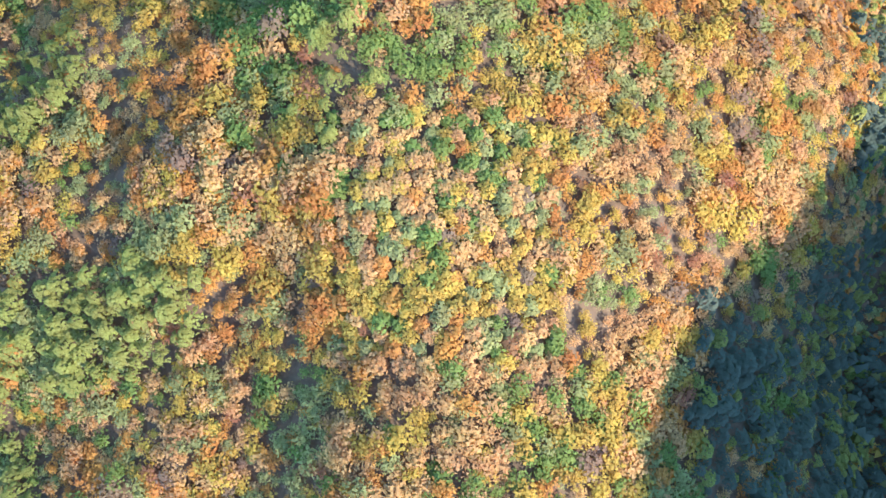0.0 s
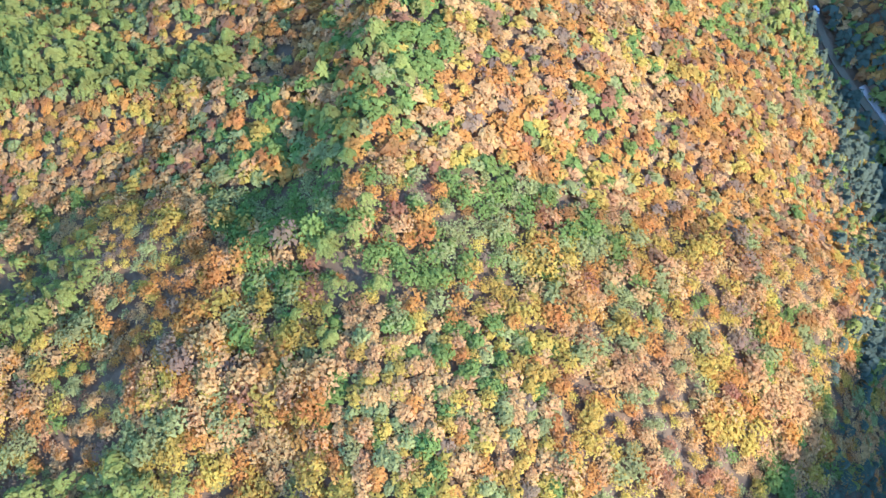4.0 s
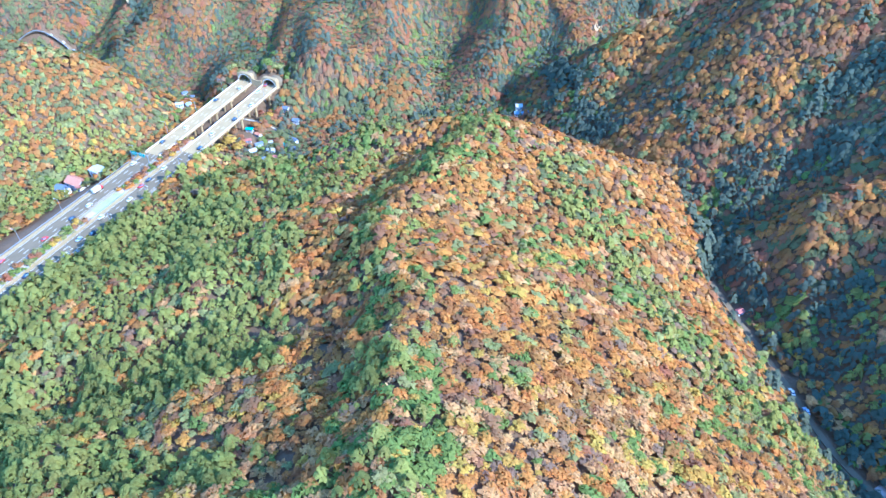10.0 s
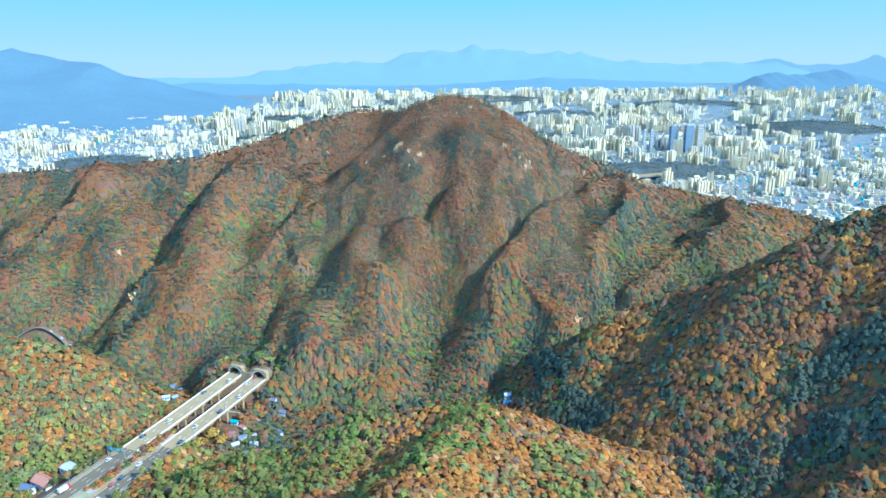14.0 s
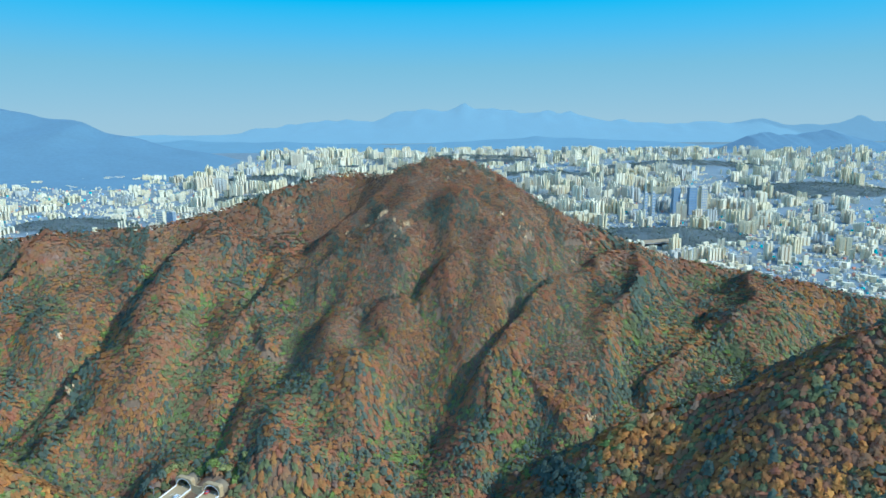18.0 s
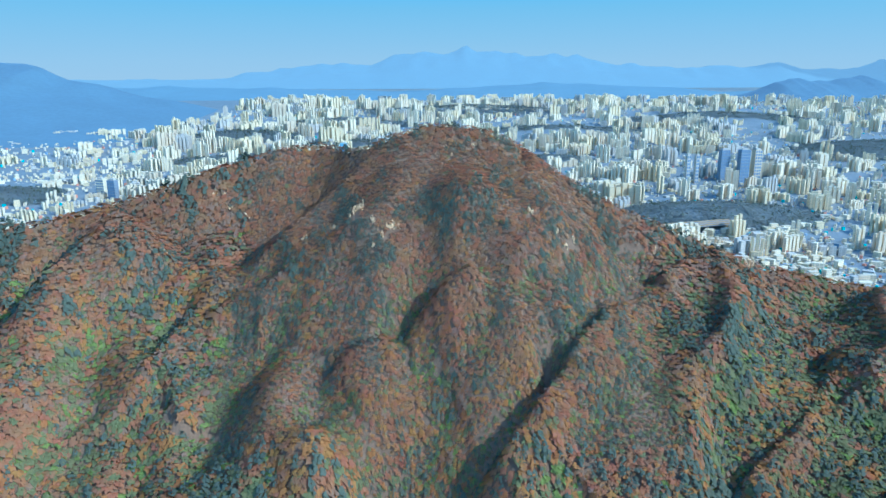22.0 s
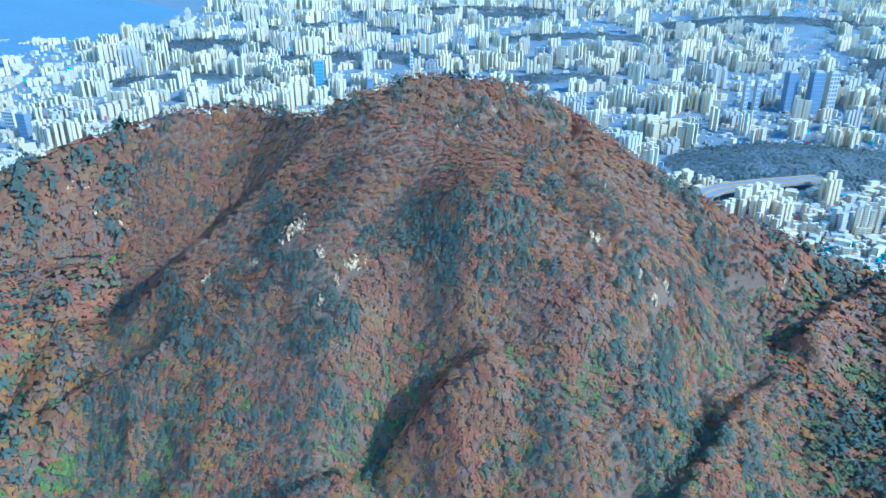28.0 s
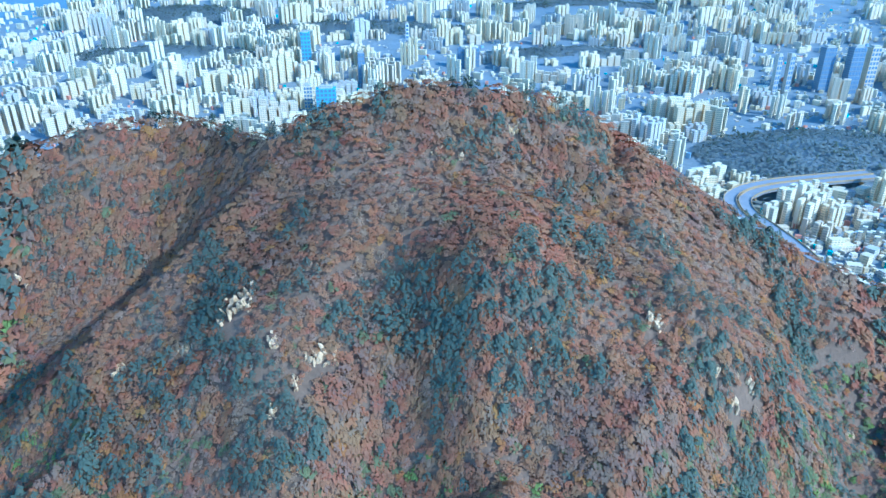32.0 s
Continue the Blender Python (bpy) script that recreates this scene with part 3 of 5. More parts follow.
def forest(name, label, x0, x1, y0, y1, gap_x, gap_y, cards, seed, keep, size=(1.0, 1.5), wild=0.6, flat=1.0, lean=0.9, leaf=1.0, own=0.45, flow=0.5):
    """A wood of many trees as one mesh."""
    rng = np.random.RandomState(seed)
    xs, ys = np.arange(x0, x1, gap_x), np.arange(y0, y1, gap_y)
    x, y = [a.ravel() for a in np.meshgrid(xs, ys)]
    x = x + rng.uniform(-0.55, 0.55, len(x)) * gap_x
    y = y + rng.uniform(-0.55, 0.55, len(y)) * gap_y
    slope = 0 * x if y1 < 300 else np.hypot(land(x + 0.6, y) - land(x - 0.6, y), land(x, y + 0.6) - land(x, y - 0.6)) / 1.2
    more = rng.rand(len(x)) < (np.sqrt(1 + slope * slope) / 1.04 - 1)            # steep ground carries more trees for its plan
    x, y = np.r_[x, x[more] + rng.uniform(-1, 1, more.sum()) * gap_x], np.r_[y, y[more] + rng.uniform(-1, 1, more.sum()) * gap_y]
    z = land(x, y)
    ok = keep(x, y, z)
    for line, wide in ((HIGHWAY, 11.5), (VALLEY_ROAD, 2.0)):
        d, zr, _, _ = along(line, x, y)
        ok &= (d > wide) | (y > 284.5) | (z > zr + 3.4)
    d, _, side, _ = along(HIGHWAY, x, y)
    ok &= ~((side < 0) & (d < 20 + 3 * wave(x, y, 7, 12)) & (y > 142) & (y < 212))           # the meadow
    for cx, cy_, r in CLEAR:
        ok &= np.hypot(x - cx, y - cy_) > r
    x, y, z = x[ok], y[ok], z[ok]
    kind = species(x, y, z, rng)
    n = len(x)
    leafy = np.stack([crown_cards(rng, cards, False, wild, leaf) for _ in range(10)])
    conif = np.stack([crown_cards(rng, cards, True, wild * 0.7, leaf) for _ in range(10)])
    pick = rng.randint(0, 10, n)
    base = np.where(((kind == PINE) | (kind == DARK))[:, None, None, None], conif[pick], leafy[pick])
    r = (size[0] + (size[1] - size[0]) * rng.rand(n) ** 1.4) * (1 + 0.3 * wave(x, y, 9, 14))
    tall = r * rng.uniform(0.88, 1.2, n) * np.where((kind == PINE) | (kind == DARK), 0.5 + 0.5 * flat, flat)
    a = rng.uniform(0, 6.28, n)
    ca, sa = np.cos(a)[:, None, None], np.sin(a)[:, None, None]
    vx = (base[..., 0] * ca - base[..., 1] * sa) * r[:, None, None] + x[:, None, None]
    vy = (base[..., 0] * sa + base[..., 1] * ca) * r[:, None, None] + y[:, None, None]
    vz = base[..., 2] * tall[:, None, None] + (z + 0.35 * r)[:, None, None]
    lean_x = np.clip((land(x + 0.8, y) - land(x - 0.8, y)) / 1.6, -1.6, 1.6)[:, None, None]      # crowns on a slope reach out over it
    lean_y = np.clip((land(x, y + 0.8) - land(x, y - 0.8)) / 1.6, -1.6, 1.6)[:, None, None]
    nb = crown_normals(base, own)                                       # shading rounds each crown and follows the slope
    up = np.stack([-lean_x, -lean_y, 1 + 0 * lean_x], -1)
    up /= np.linalg.norm(up, axis=-1, keepdims=True)
    nv = ((1 - flow) * np.stack([nb[..., 0] * ca - nb[..., 1] * sa, nb[..., 0] * sa + nb[..., 1] * ca, nb[..., 2]], -1) + flow * up).reshape(-1, 3)
    nv /= np.linalg.norm(nv, axis=-1, keepdims=True)
    steep = np.hypot(lean_x, lean_y)
    hang = np.where((kind == PINE) | (kind == DARK), 0.25, lean)[:, None, None] * rng.uniform(0.75, 1.05, n)[:, None, None] + 0.3 * np.clip(steep - 1.0, 0, 1)
    vz = vz + hang * (lean_x * (vx - x[:, None, None]) + lean_y * (vy - y[:, None, None]))
    v = np.stack([vx, vy, vz], -1).reshape(-1, 3)
    ob = mesh_from(name, v, np.arange(len(v)).reshape(-1, 3), LEAF, np.repeat(kind, cards), normals=nv)
    return tagged(ob, label, "forest", kind="stuff")


def near_hill(x, y, z=0):
    return (np.abs(x) < 95) & (y < 110) & ~close_by(x, y, 0, 0)


def close_by(x, y, z=0, gap=1):
    """The crowns straight below the start of the flight, but for those that stand as single trees."""
    return (np.abs(x) < 76) & (y < 42) & (y > -39) & ~((np.abs(x) < 15) & (np.abs(y - 3) < 16) & (gap > 0))


def summit(x, y, z=0):
    return (np.abs(x) < 70) & (y > 322)


def wooded(x, y, z):
    """Not on the back of the mountain nor down in the city."""
    d, zc, _, ahead = along(MOUNTAIN, x, y)
    return ~((ahead > 0) & (d > 7))


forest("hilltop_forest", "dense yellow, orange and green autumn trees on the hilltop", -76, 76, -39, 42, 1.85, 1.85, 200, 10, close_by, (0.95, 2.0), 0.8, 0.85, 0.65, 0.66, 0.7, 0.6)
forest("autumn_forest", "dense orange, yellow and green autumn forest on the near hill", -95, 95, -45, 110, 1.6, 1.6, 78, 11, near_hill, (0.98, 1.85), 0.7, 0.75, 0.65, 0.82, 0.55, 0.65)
forest("hillside_forest", "mixed autumn and pine forest on the valley slopes", -260, 260, -48, 288, 1.72, 1.72, 21, 12,
       lambda x, y, z: ~((np.abs(x) < 95) & (y < 110) & (y > -45)) & (np.abs(x) < 98 + 0.52 * y) & (z < -6), (1.05, 1.8), 0.45, 0.8, 0.7, 1.0, 0.4, 0.55)
forest("mountain_forest", "rust-brown autumn forest on the mountain side", -330, 300, 288, 412, 1.5, 1.2, 13, 13,
       lambda x, y, z: ~summit(x, y) & wooded(x, y, z) & (np.abs(x) < 60 + 0.68 * y), (0.95, 1.5), 0.5, 0.55, 0.4, 0.9, 0.18, 0.84)
forest("summit_forest", "rust-brown forest with dark pines below the summit", -70, 70, 322, 416, 1.05, 0.9, 46, 14,
       lambda x, y, z: summit(x, y) & wooded(x, y, z), (0.62, 1.15), 0.65, 0.58, 0.4, 0.56, 0.2, 0.82)
forest("outlying_forest", "mixed autumn forest on the slopes around the valley", -300, 300, -160, 288, 2.9, 2.9, 6, 16,
       lambda x, y, z: ~((np.abs(x) < 98 + 0.52 * y) & (y > -46)) & (z < 60), (1.4, 2.2), 0.5, 0.8, 0.6)
for cx, cy_, rx, ry, hgt in MOUNDS:
    forest("park_wood", "dark wooded knoll among city blocks", cx - 1.3 * rx, cx + 1.3 * rx, cy_ - 1.3 * ry, cy_ + 1.3 * ry, 1.6, 1.6, 12, 15,
           lambda x, y, z, c=(cx, cy_, rx, ry): np.hypot((x - c[0]) / c[2], (y - c[1]) / c[3]) < 1.25 + 0.25 * wave(x, y, 18, 3), (0.8, 1.3), 0.5, 0.6, 0.6, 0.9, 0.3, 0.7)

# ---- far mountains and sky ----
# distance haze painted on the hills: bluish base colour plus a faint glow
haze_blue = material("painted_haze_mountain", (0.07, 0.12, 0.13), 1.0, vary=0.2, scale=0.02, fine=0.2, glow=(0.145, 0.18, 0.225, 0.34))
haze_mid = material("blue_painted_haze_mountain", (0.08, 0.13, 0.14), 1.0, vary=0.15, scale=0.015, fine=0.15, glow=(0.16, 0.22, 0.255, 0.385))
haze_pale = material("far_painted_haze_mountain", (0.04, 0.075, 0.085), 1.0, vary=0.15, scale=0.01, fine=0.15, glow=(0.195, 0.265, 0.30, 0.60))


def range_of_hills(name, label, y, depth, x0, x1, tops, mat, seed, rough=0.05, foot=-42):
    """A long ridge: tops is a list of (x, height)."""
    xs = np.linspace(x0, x1, 260)
    hs = np.interp(xs, [t[0] for t in tops], [t[1] for t in tops])
    span = hs + 60
    hs = hs + span * rough * (wave(xs, xs * 0, (x1 - x0) / 22, seed) + 0.5 * wave(xs, xs * 0, (x1 - x0) / 60, seed + 1))
    rows = np.linspace(-1, 1, 25)
    vs = np.array([[(px, y + depth * r, foot + (h - foot) * (1 - abs(r) ** 1.1)) for px, h in zip(xs, hs)] for r in rows]).reshape(-1, 3)
    ribs = 1 - 2 * np.abs(wave(vs[:, 0], vs[:, 1], depth / 2.2, seed + 5)) + 0.6 * wave(vs[:, 0], vs[:, 1], depth / 6, seed + 6)
    vs[:, 2] += np.clip(vs[:, 2] - foot, 0, None) * 0.10 * ribs
    vs[:, 2] += 0.5 * np.clip(vs[:, 2] - foot, 0, 60) * rough * (wave(vs[:, 0], vs[:, 1], depth / 2, seed + 2) + 0.5 * wave(vs[:, 0], vs[:, 1], depth / 5, seed + 3))
    i = np.arange(len(vs)).reshape(25, -1)
    q = np.stack([i[:-1, :-1], i[:-1, 1:], i[1:, 1:], i[1:, :-1]], -1).reshape(-1, 4)
    return smooth(tagged(mesh_from(name, vs, q, [mat]), label, "mountain", kind="structure"))


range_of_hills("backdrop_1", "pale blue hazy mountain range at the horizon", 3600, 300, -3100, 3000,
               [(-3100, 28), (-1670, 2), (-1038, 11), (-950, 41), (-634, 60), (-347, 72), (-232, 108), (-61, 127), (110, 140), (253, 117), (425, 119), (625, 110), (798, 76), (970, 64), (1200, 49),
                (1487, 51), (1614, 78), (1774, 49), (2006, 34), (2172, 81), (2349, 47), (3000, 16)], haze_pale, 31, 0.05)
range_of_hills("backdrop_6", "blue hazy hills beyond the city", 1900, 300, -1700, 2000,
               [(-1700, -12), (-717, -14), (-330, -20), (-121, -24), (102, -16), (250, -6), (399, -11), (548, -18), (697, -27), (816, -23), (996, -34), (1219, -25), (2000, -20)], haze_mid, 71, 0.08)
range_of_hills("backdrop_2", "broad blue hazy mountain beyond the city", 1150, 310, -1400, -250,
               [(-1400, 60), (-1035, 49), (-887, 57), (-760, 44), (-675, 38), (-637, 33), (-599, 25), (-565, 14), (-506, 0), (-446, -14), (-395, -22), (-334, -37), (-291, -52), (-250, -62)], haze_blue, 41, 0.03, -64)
range_of_hills("backdrop_3", "dark knoll in painted blue haze beyond the city", 1620, 170, 480, 1190,
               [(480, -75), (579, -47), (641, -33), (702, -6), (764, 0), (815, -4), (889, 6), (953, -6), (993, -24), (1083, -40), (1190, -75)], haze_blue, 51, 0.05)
range_of_hills("backdrop_4", "wooded foothills in painted blue haze at the city's far edge", 1480, 130, -300, 1300,
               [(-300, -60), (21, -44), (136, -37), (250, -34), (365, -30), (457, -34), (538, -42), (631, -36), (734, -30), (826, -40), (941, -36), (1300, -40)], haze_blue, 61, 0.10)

# a plain sky beyond everything, deep blue above and pale at the horizon
sky_mat = bpy.data.materials.new("clear_sky")
sky_mat.use_nodes = True
sn, sl = sky_mat.node_tree.nodes, sky_mat.node_tree.links
sn.remove(sn["Principled BSDF"])
s_geo, s_sep, s_map, s_ramp, s_em = [sn.new("ShaderNode" + k) for k in ("NewGeometry", "SeparateXYZ", "MapRange", "ValToRGB", "Emission")]
sl.new(s_geo.outputs["Position"], s_sep.inputs[0])
sl.new(s_sep.outputs[2], s_map.inputs["Value"])
s_map.inputs["From Min"].default_value, s_map.inputs["From Max"].default_value = -150, 1150
sl.new(s_map.outputs[0], s_ramp.inputs["Fac"])
SKY = [(0.0, (0.239, 0.252, 0.234)), (0.2, (0.21, 0.248, 0.243)), (0.45, (0.144, 0.231, 0.251)), (0.62, (0.087, 0.226, 0.296)), (0.85, (0.026, 0.217, 0.322)), (1.0, (0.017, 0.209, 0.331))]
while len(s_ramp.color_ramp.elements) < len(SKY):
    s_ramp.color_ramp.elements.new(0.5)
for e, (p, c) in zip(s_ramp.color_ramp.elements, SKY):
    e.position, e.color = p, (*c, 1)
sl.new(s_ramp.outputs[0], s_em.inputs["Color"])
sl.new(s_em.outputs[0], sn["Material Output"].inputs["Surface"])
azs, els = np.radians(np.linspace(-62, 62, 60)), np.linspace(-300, 2300, 14)
sv = np.array([[(4650 * math.sin(a), 4650 * math.cos(a), e) for a in azs] for e in els]).reshape(-1, 3)
si = np.arange(len(sv)).reshape(len(els), -1)
sky_ob = mesh_from("backdrop_5", sv, np.stack([si[:-1, :-1], si[:-1, 1:], si[1:, 1:], si[1:, :-1]], -1).reshape(-1, 4), [sky_mat])
tagged(sky_ob, "clear autumn sky, deep blue above a pale horizon", "sky", kind="structure")


# ---- more materials ----
glass_blue = material("blue_window_glass", (0.17, 0.23, 0.28), 0.25, vary=0.15, scale=0.4, spec=0.5)
glass_green = material("green_tinted_glass", (0.20, 0.42, 0.45), 0.25, vary=0.15, scale=0.4, spec=0.5)
roof_red = material("brick_red_roof", (0.50, 0.17, 0.12), 0.8, vary=0.2, scale=0.8)
roof_orange = material("orange_tin_roof", (0.62, 0.26, 0.14), 0.7, vary=0.15, scale=0.8)
roof_teal = material("teal_tin_roof", (0.06, 0.45, 0.38), 0.6, vary=0.15, scale=0.8)
roof_grey = material("grey_slate_roof", (0.20, 0.22, 0.26), 0.8, vary=0.2, scale=0.8)
roof_white = material("white_tin_roof", (0.62, 0.58, 0.50), 0.6, vary=0.08, scale=0.6)
roof_blue = material("pale_blue_roof", (0.34, 0.42, 0.46), 0.6, vary=0.1, scale=0.6)
plaster = material("pale_plaster", (0.70, 0.66, 0.60), 0.85, vary=0.12, scale=0.6)
rubber = material("tyre_rubber", (0.03, 0.03, 0.03), 0.9)
steel = material("galvanised_steel", (0.45, 0.47, 0.48), 0.45, 0.6)
grass = material("dry_grass", (0.42, 0.38, 0.16), 0.95, vary=0.3, scale=0.25, fine=0.3, bump=0.4)
soil = material("bare_pale_soil", (0.60, 0.46, 0.34), 0.95, vary=0.2, scale=0.3, fine=0.25, bump=0.4)
red_paint = material("red_car_paint", (0.55, 0.05, 0.04), 0.3, spec=0.5)
dark_paint = material("dark_car_paint", (0.04, 0.05, 0.07), 0.3, spec=0.5)
silver_paint = material("silver_car_paint", (0.55, 0.57, 0.60), 0.35, 0.3, spec=0.5)
sign_green = material("green_road_sign", (0.02, 0.38, 0.30), 0.5, vary=0.05)


def storey_material(name, color, band=0.95, dark=0.66):
    """A facade with storeys: rows of windows as darker bands between pale slabs, each building a little different."""
    m = material(name, color, 0.75, vary=0.06, scale=0.2, fine=0.06, island=0.10)
    n, l = m.node_tree.nodes, m.node_tree.links
    b = n["Principled BSDF"]
    src = b.inputs["Base Color"].links[0].from_socket
    geo, sep = n.new("ShaderNodeNewGeometry"), n.new("ShaderNodeSeparateXYZ")
    l.new(geo.outputs["Position"], sep.inputs[0])

    def pulse(sock, size, cut):
        a, c = n.new("ShaderNodeMath"), n.new("ShaderNodeMath")
        a.operation, c.operation = "PINGPONG", "GREATER_THAN"
        l.new(sock, a.inputs[0])
        a.inputs[1].default_value, c.inputs[1].default_value = size / 2, cut * size / 2
        l.new(a.outputs[0], c.inputs[0])
        return c.outputs[0]

    add = n.new("ShaderNodeMath")
    add.operation = "ADD"
    l.new(sep.outputs[0], add.inputs[0])
    l.new(sep.outputs[1], add.inputs[1])
    both, nz, side = n.new("ShaderNodeMath"), n.new("ShaderNodeSeparateXYZ"), n.new("ShaderNodeMath")
    both.operation, side.operation = "MULTIPLY", "LESS_THAN"
    l.new(pulse(sep.outputs[2], band, 0.45), both.inputs[0])
    l.new(pulse(add.outputs[0], 1.35, 0.3), both.inputs[1])
    l.new(geo.outputs["Normal"], nz.inputs[0])
    l.new(nz.outputs[2], side.inputs[0])
    side.inputs[1].default_value = 0.5
    fin = n.new("ShaderNodeMath")
    fin.operation = "MULTIPLY"
    l.new(both.outputs[0], fin.inputs[0])
    l.new(side.outputs[0], fin.inputs[1])
    mix = n.new("ShaderNodeMix")
    mix.data_type = "RGBA"
    l.new(fin.outputs[0], mix.inputs["Factor"])
    l.new(src, mix.inputs["A"])
    mix.inputs["B"].default_value = (color[0] * dark, color[1] * dark * 1.03, color[2] * dark * 1.1, 1)
    l.new(mix.outputs["Result"], b.inputs["Base Color"])
    return m


FACADES = [storey_material("cream_facade", (0.75, 0.58, 0.30)), storey_material("white_facade", (0.80, 0.64, 0.37)),
           storey_material("grey_facade", (0.57, 0.49, 0.35)), storey_material("beige_facade", (0.70, 0.54, 0.31)),
           storey_material("glass_facade", (0.27, 0.29, 0.29), 1.2, 0.5)]

# ---- single trees of the near hill ----
tree_rng = np.random.RandomState(77)
KIND_WORDS = {ORANGE: "orange autumn oak", RUST: "rust-red autumn oak", YELLOW: "bright yellow autumn", OLIVE: "olive-green broadleaf",
              GREEN: "green broadleaf", PINE: "green pine", TWIG: "half-bare grey-brown", TAN: "tan and peach autumn", DARK: "dark green pine", PARK: "haze-tinted", BROWN: "brown autumn"}


def trunk_mesh(seed):
    rng = np.random.RandomState(seed)
    bm = bmesh.new()

    def limb(a, b, r0, r1):
        axis = (b - a)
        m = axis.to_track_quat("Z", "Y").to_matrix()
        rings = [[bm.verts.new(p + m @ Vector((math.cos(k * math.tau / 5) * r, math.sin(k * math.tau / 5) * r, 0))) for k in range(5)] for p, r in ((a, r0), (b, r1))]
        for k in range(5):
            bm.faces.new((rings[0][k], rings[0][(k + 1) % 5], rings[1][(k + 1) % 5], rings[1][k]))
    top = Vector((rng.uniform(-0.1, 0.1), rng.uniform(-0.1, 0.1), 0.95))
    limb(Vector((0, 0, -0.5)), top, 0.09, 0.05)
    for k in range(5):
        a = k * 1.26 + rng.uniform(-0.4, 0.4)
        limb(top * rng.uniform(0.6, 1.0), top + Vector((math.cos(a) * 0.6, math.sin(a) * 0.6, rng.uniform(0.2, 0.6))), 0.04, 0.012)
    return bm


def crown_mesh(name, kind, seed, n=190):
    cards = crown_cards(np.random.RandomState(seed), n, kind in (PINE, DARK), leaf=0.9) + np.array((0, 0, 0.3))
    ob = mesh_from(name, cards.reshape(-1, 3), np.arange(n * 3).reshape(-1, 3), [LEAF[kind]], normals=crown_normals(cards, 0.7).reshape(-1, 3))
    return ob


def make_tree(kind, seed, m, label, group):
    root = new("tree")
    tagged(root, label, "tree", group)
    part("trunk", trunk_mesh(seed), bark, root, "grey-brown bark")
    crown_mesh("crown", kind, seed).parent = root
    root.matrix_basis = m
    return root


prototypes = {}
txs, tys = np.meshgrid(np.arange(-14.5, 15, 1.8), np.arange(-12.5, 19, 1.8))
txs = txs.ravel() + tree_rng.uniform(-0.6, 0.6, txs.size)
tys = tys.ravel() + tree_rng.uniform(-0.6, 0.6, tys.size)
tzs = land(txs, tys)
tkinds = species(txs, tys, tzs, tree_rng)
for tx, ty, tz, kind in zip(txs, tys, tzs, tkinds):
    r = tree_rng.uniform(1.05, 1.6)
    m = Matrix.Translation((tx, ty, tz)) @ Matrix.Rotation(tree_rng.uniform(0, 6.28), 4, "Z") @ Matrix.Diagonal((r, r, r * tree_rng.uniform(0.65, 0.85), 1))
    kind = min(int(kind), TAN)
    key = (int(kind), int(tree_rng.randint(3)))
    if key not in prototypes:
        prototypes[key] = make_tree(kind, 100 + 10 * key[0] + key[1], m, KIND_WORDS[int(kind)] + " tree in the dense hill forest", "trees of the near hill")
    else:
        c = copy_thing(prototypes[key], Matrix())
        c.matrix_basis = m

# ---- rock outcrops ----

def boulder_mesh(seed):
    bm = bmesh.new()
    bmesh.ops.create_icosphere(bm, subdivisions=2, radius=1)
    off = Vector((seed * 3.7, seed * 1.9, seed * 5.3))
    for v in bm.verts:
        k = 1 + 0.55 * noise.noise(v.co * 1.3 + off) + 0.25 * noise.noise(v.co * 3.1 + off)
        v.co = Vector((v.co.x * k, v.co.y * 0.8 * k, v.co.z * 1.25 * k))
        v.co.z = round(v.co.z * 2.2) / 2.2 * 0.5 + v.co.z * 0.5
    me = bpy.data.meshes.new("boulder")
    bm.to_mesh(me)
    bm.free()
    me.materials.append(rock_mat)
    return me


BOULDERS = [boulder_mesh(i) for i in range(7)]


def outcrop(x, y, wide, high, count, size, seed, label):
    """Pale boulders that crop out of the slope."""
    rng = np.random.RandomState(seed)
    root = tagged(new("rock_outcrop"), label, "rock", "rock outcrops")
    root.location = (x, y, float(land(x, y)))
    for i in range(count):
        dx, dy = rng.uniform(-wide, wide) / 2, rng.uniform(-high, high) / 2
        b = new("boulder", BOULDERS[rng.randint(7)])
        b.parent = root
        s = size * rng.uniform(0.6, 1.5)
        b.location = (dx, dy, float(land(x + dx, y + dy)) - root.location.z + s * 0.55)
        b.rotation_euler = (rng.uniform(-0.5, 0.2), rng.uniform(-0.5, 0.5), rng.uniform(0, 6.28))
        b.scale = (s * rng.uniform(0.5, 0.95), s * 0.8, s * rng.uniform(0.9, 1.9))
    return root


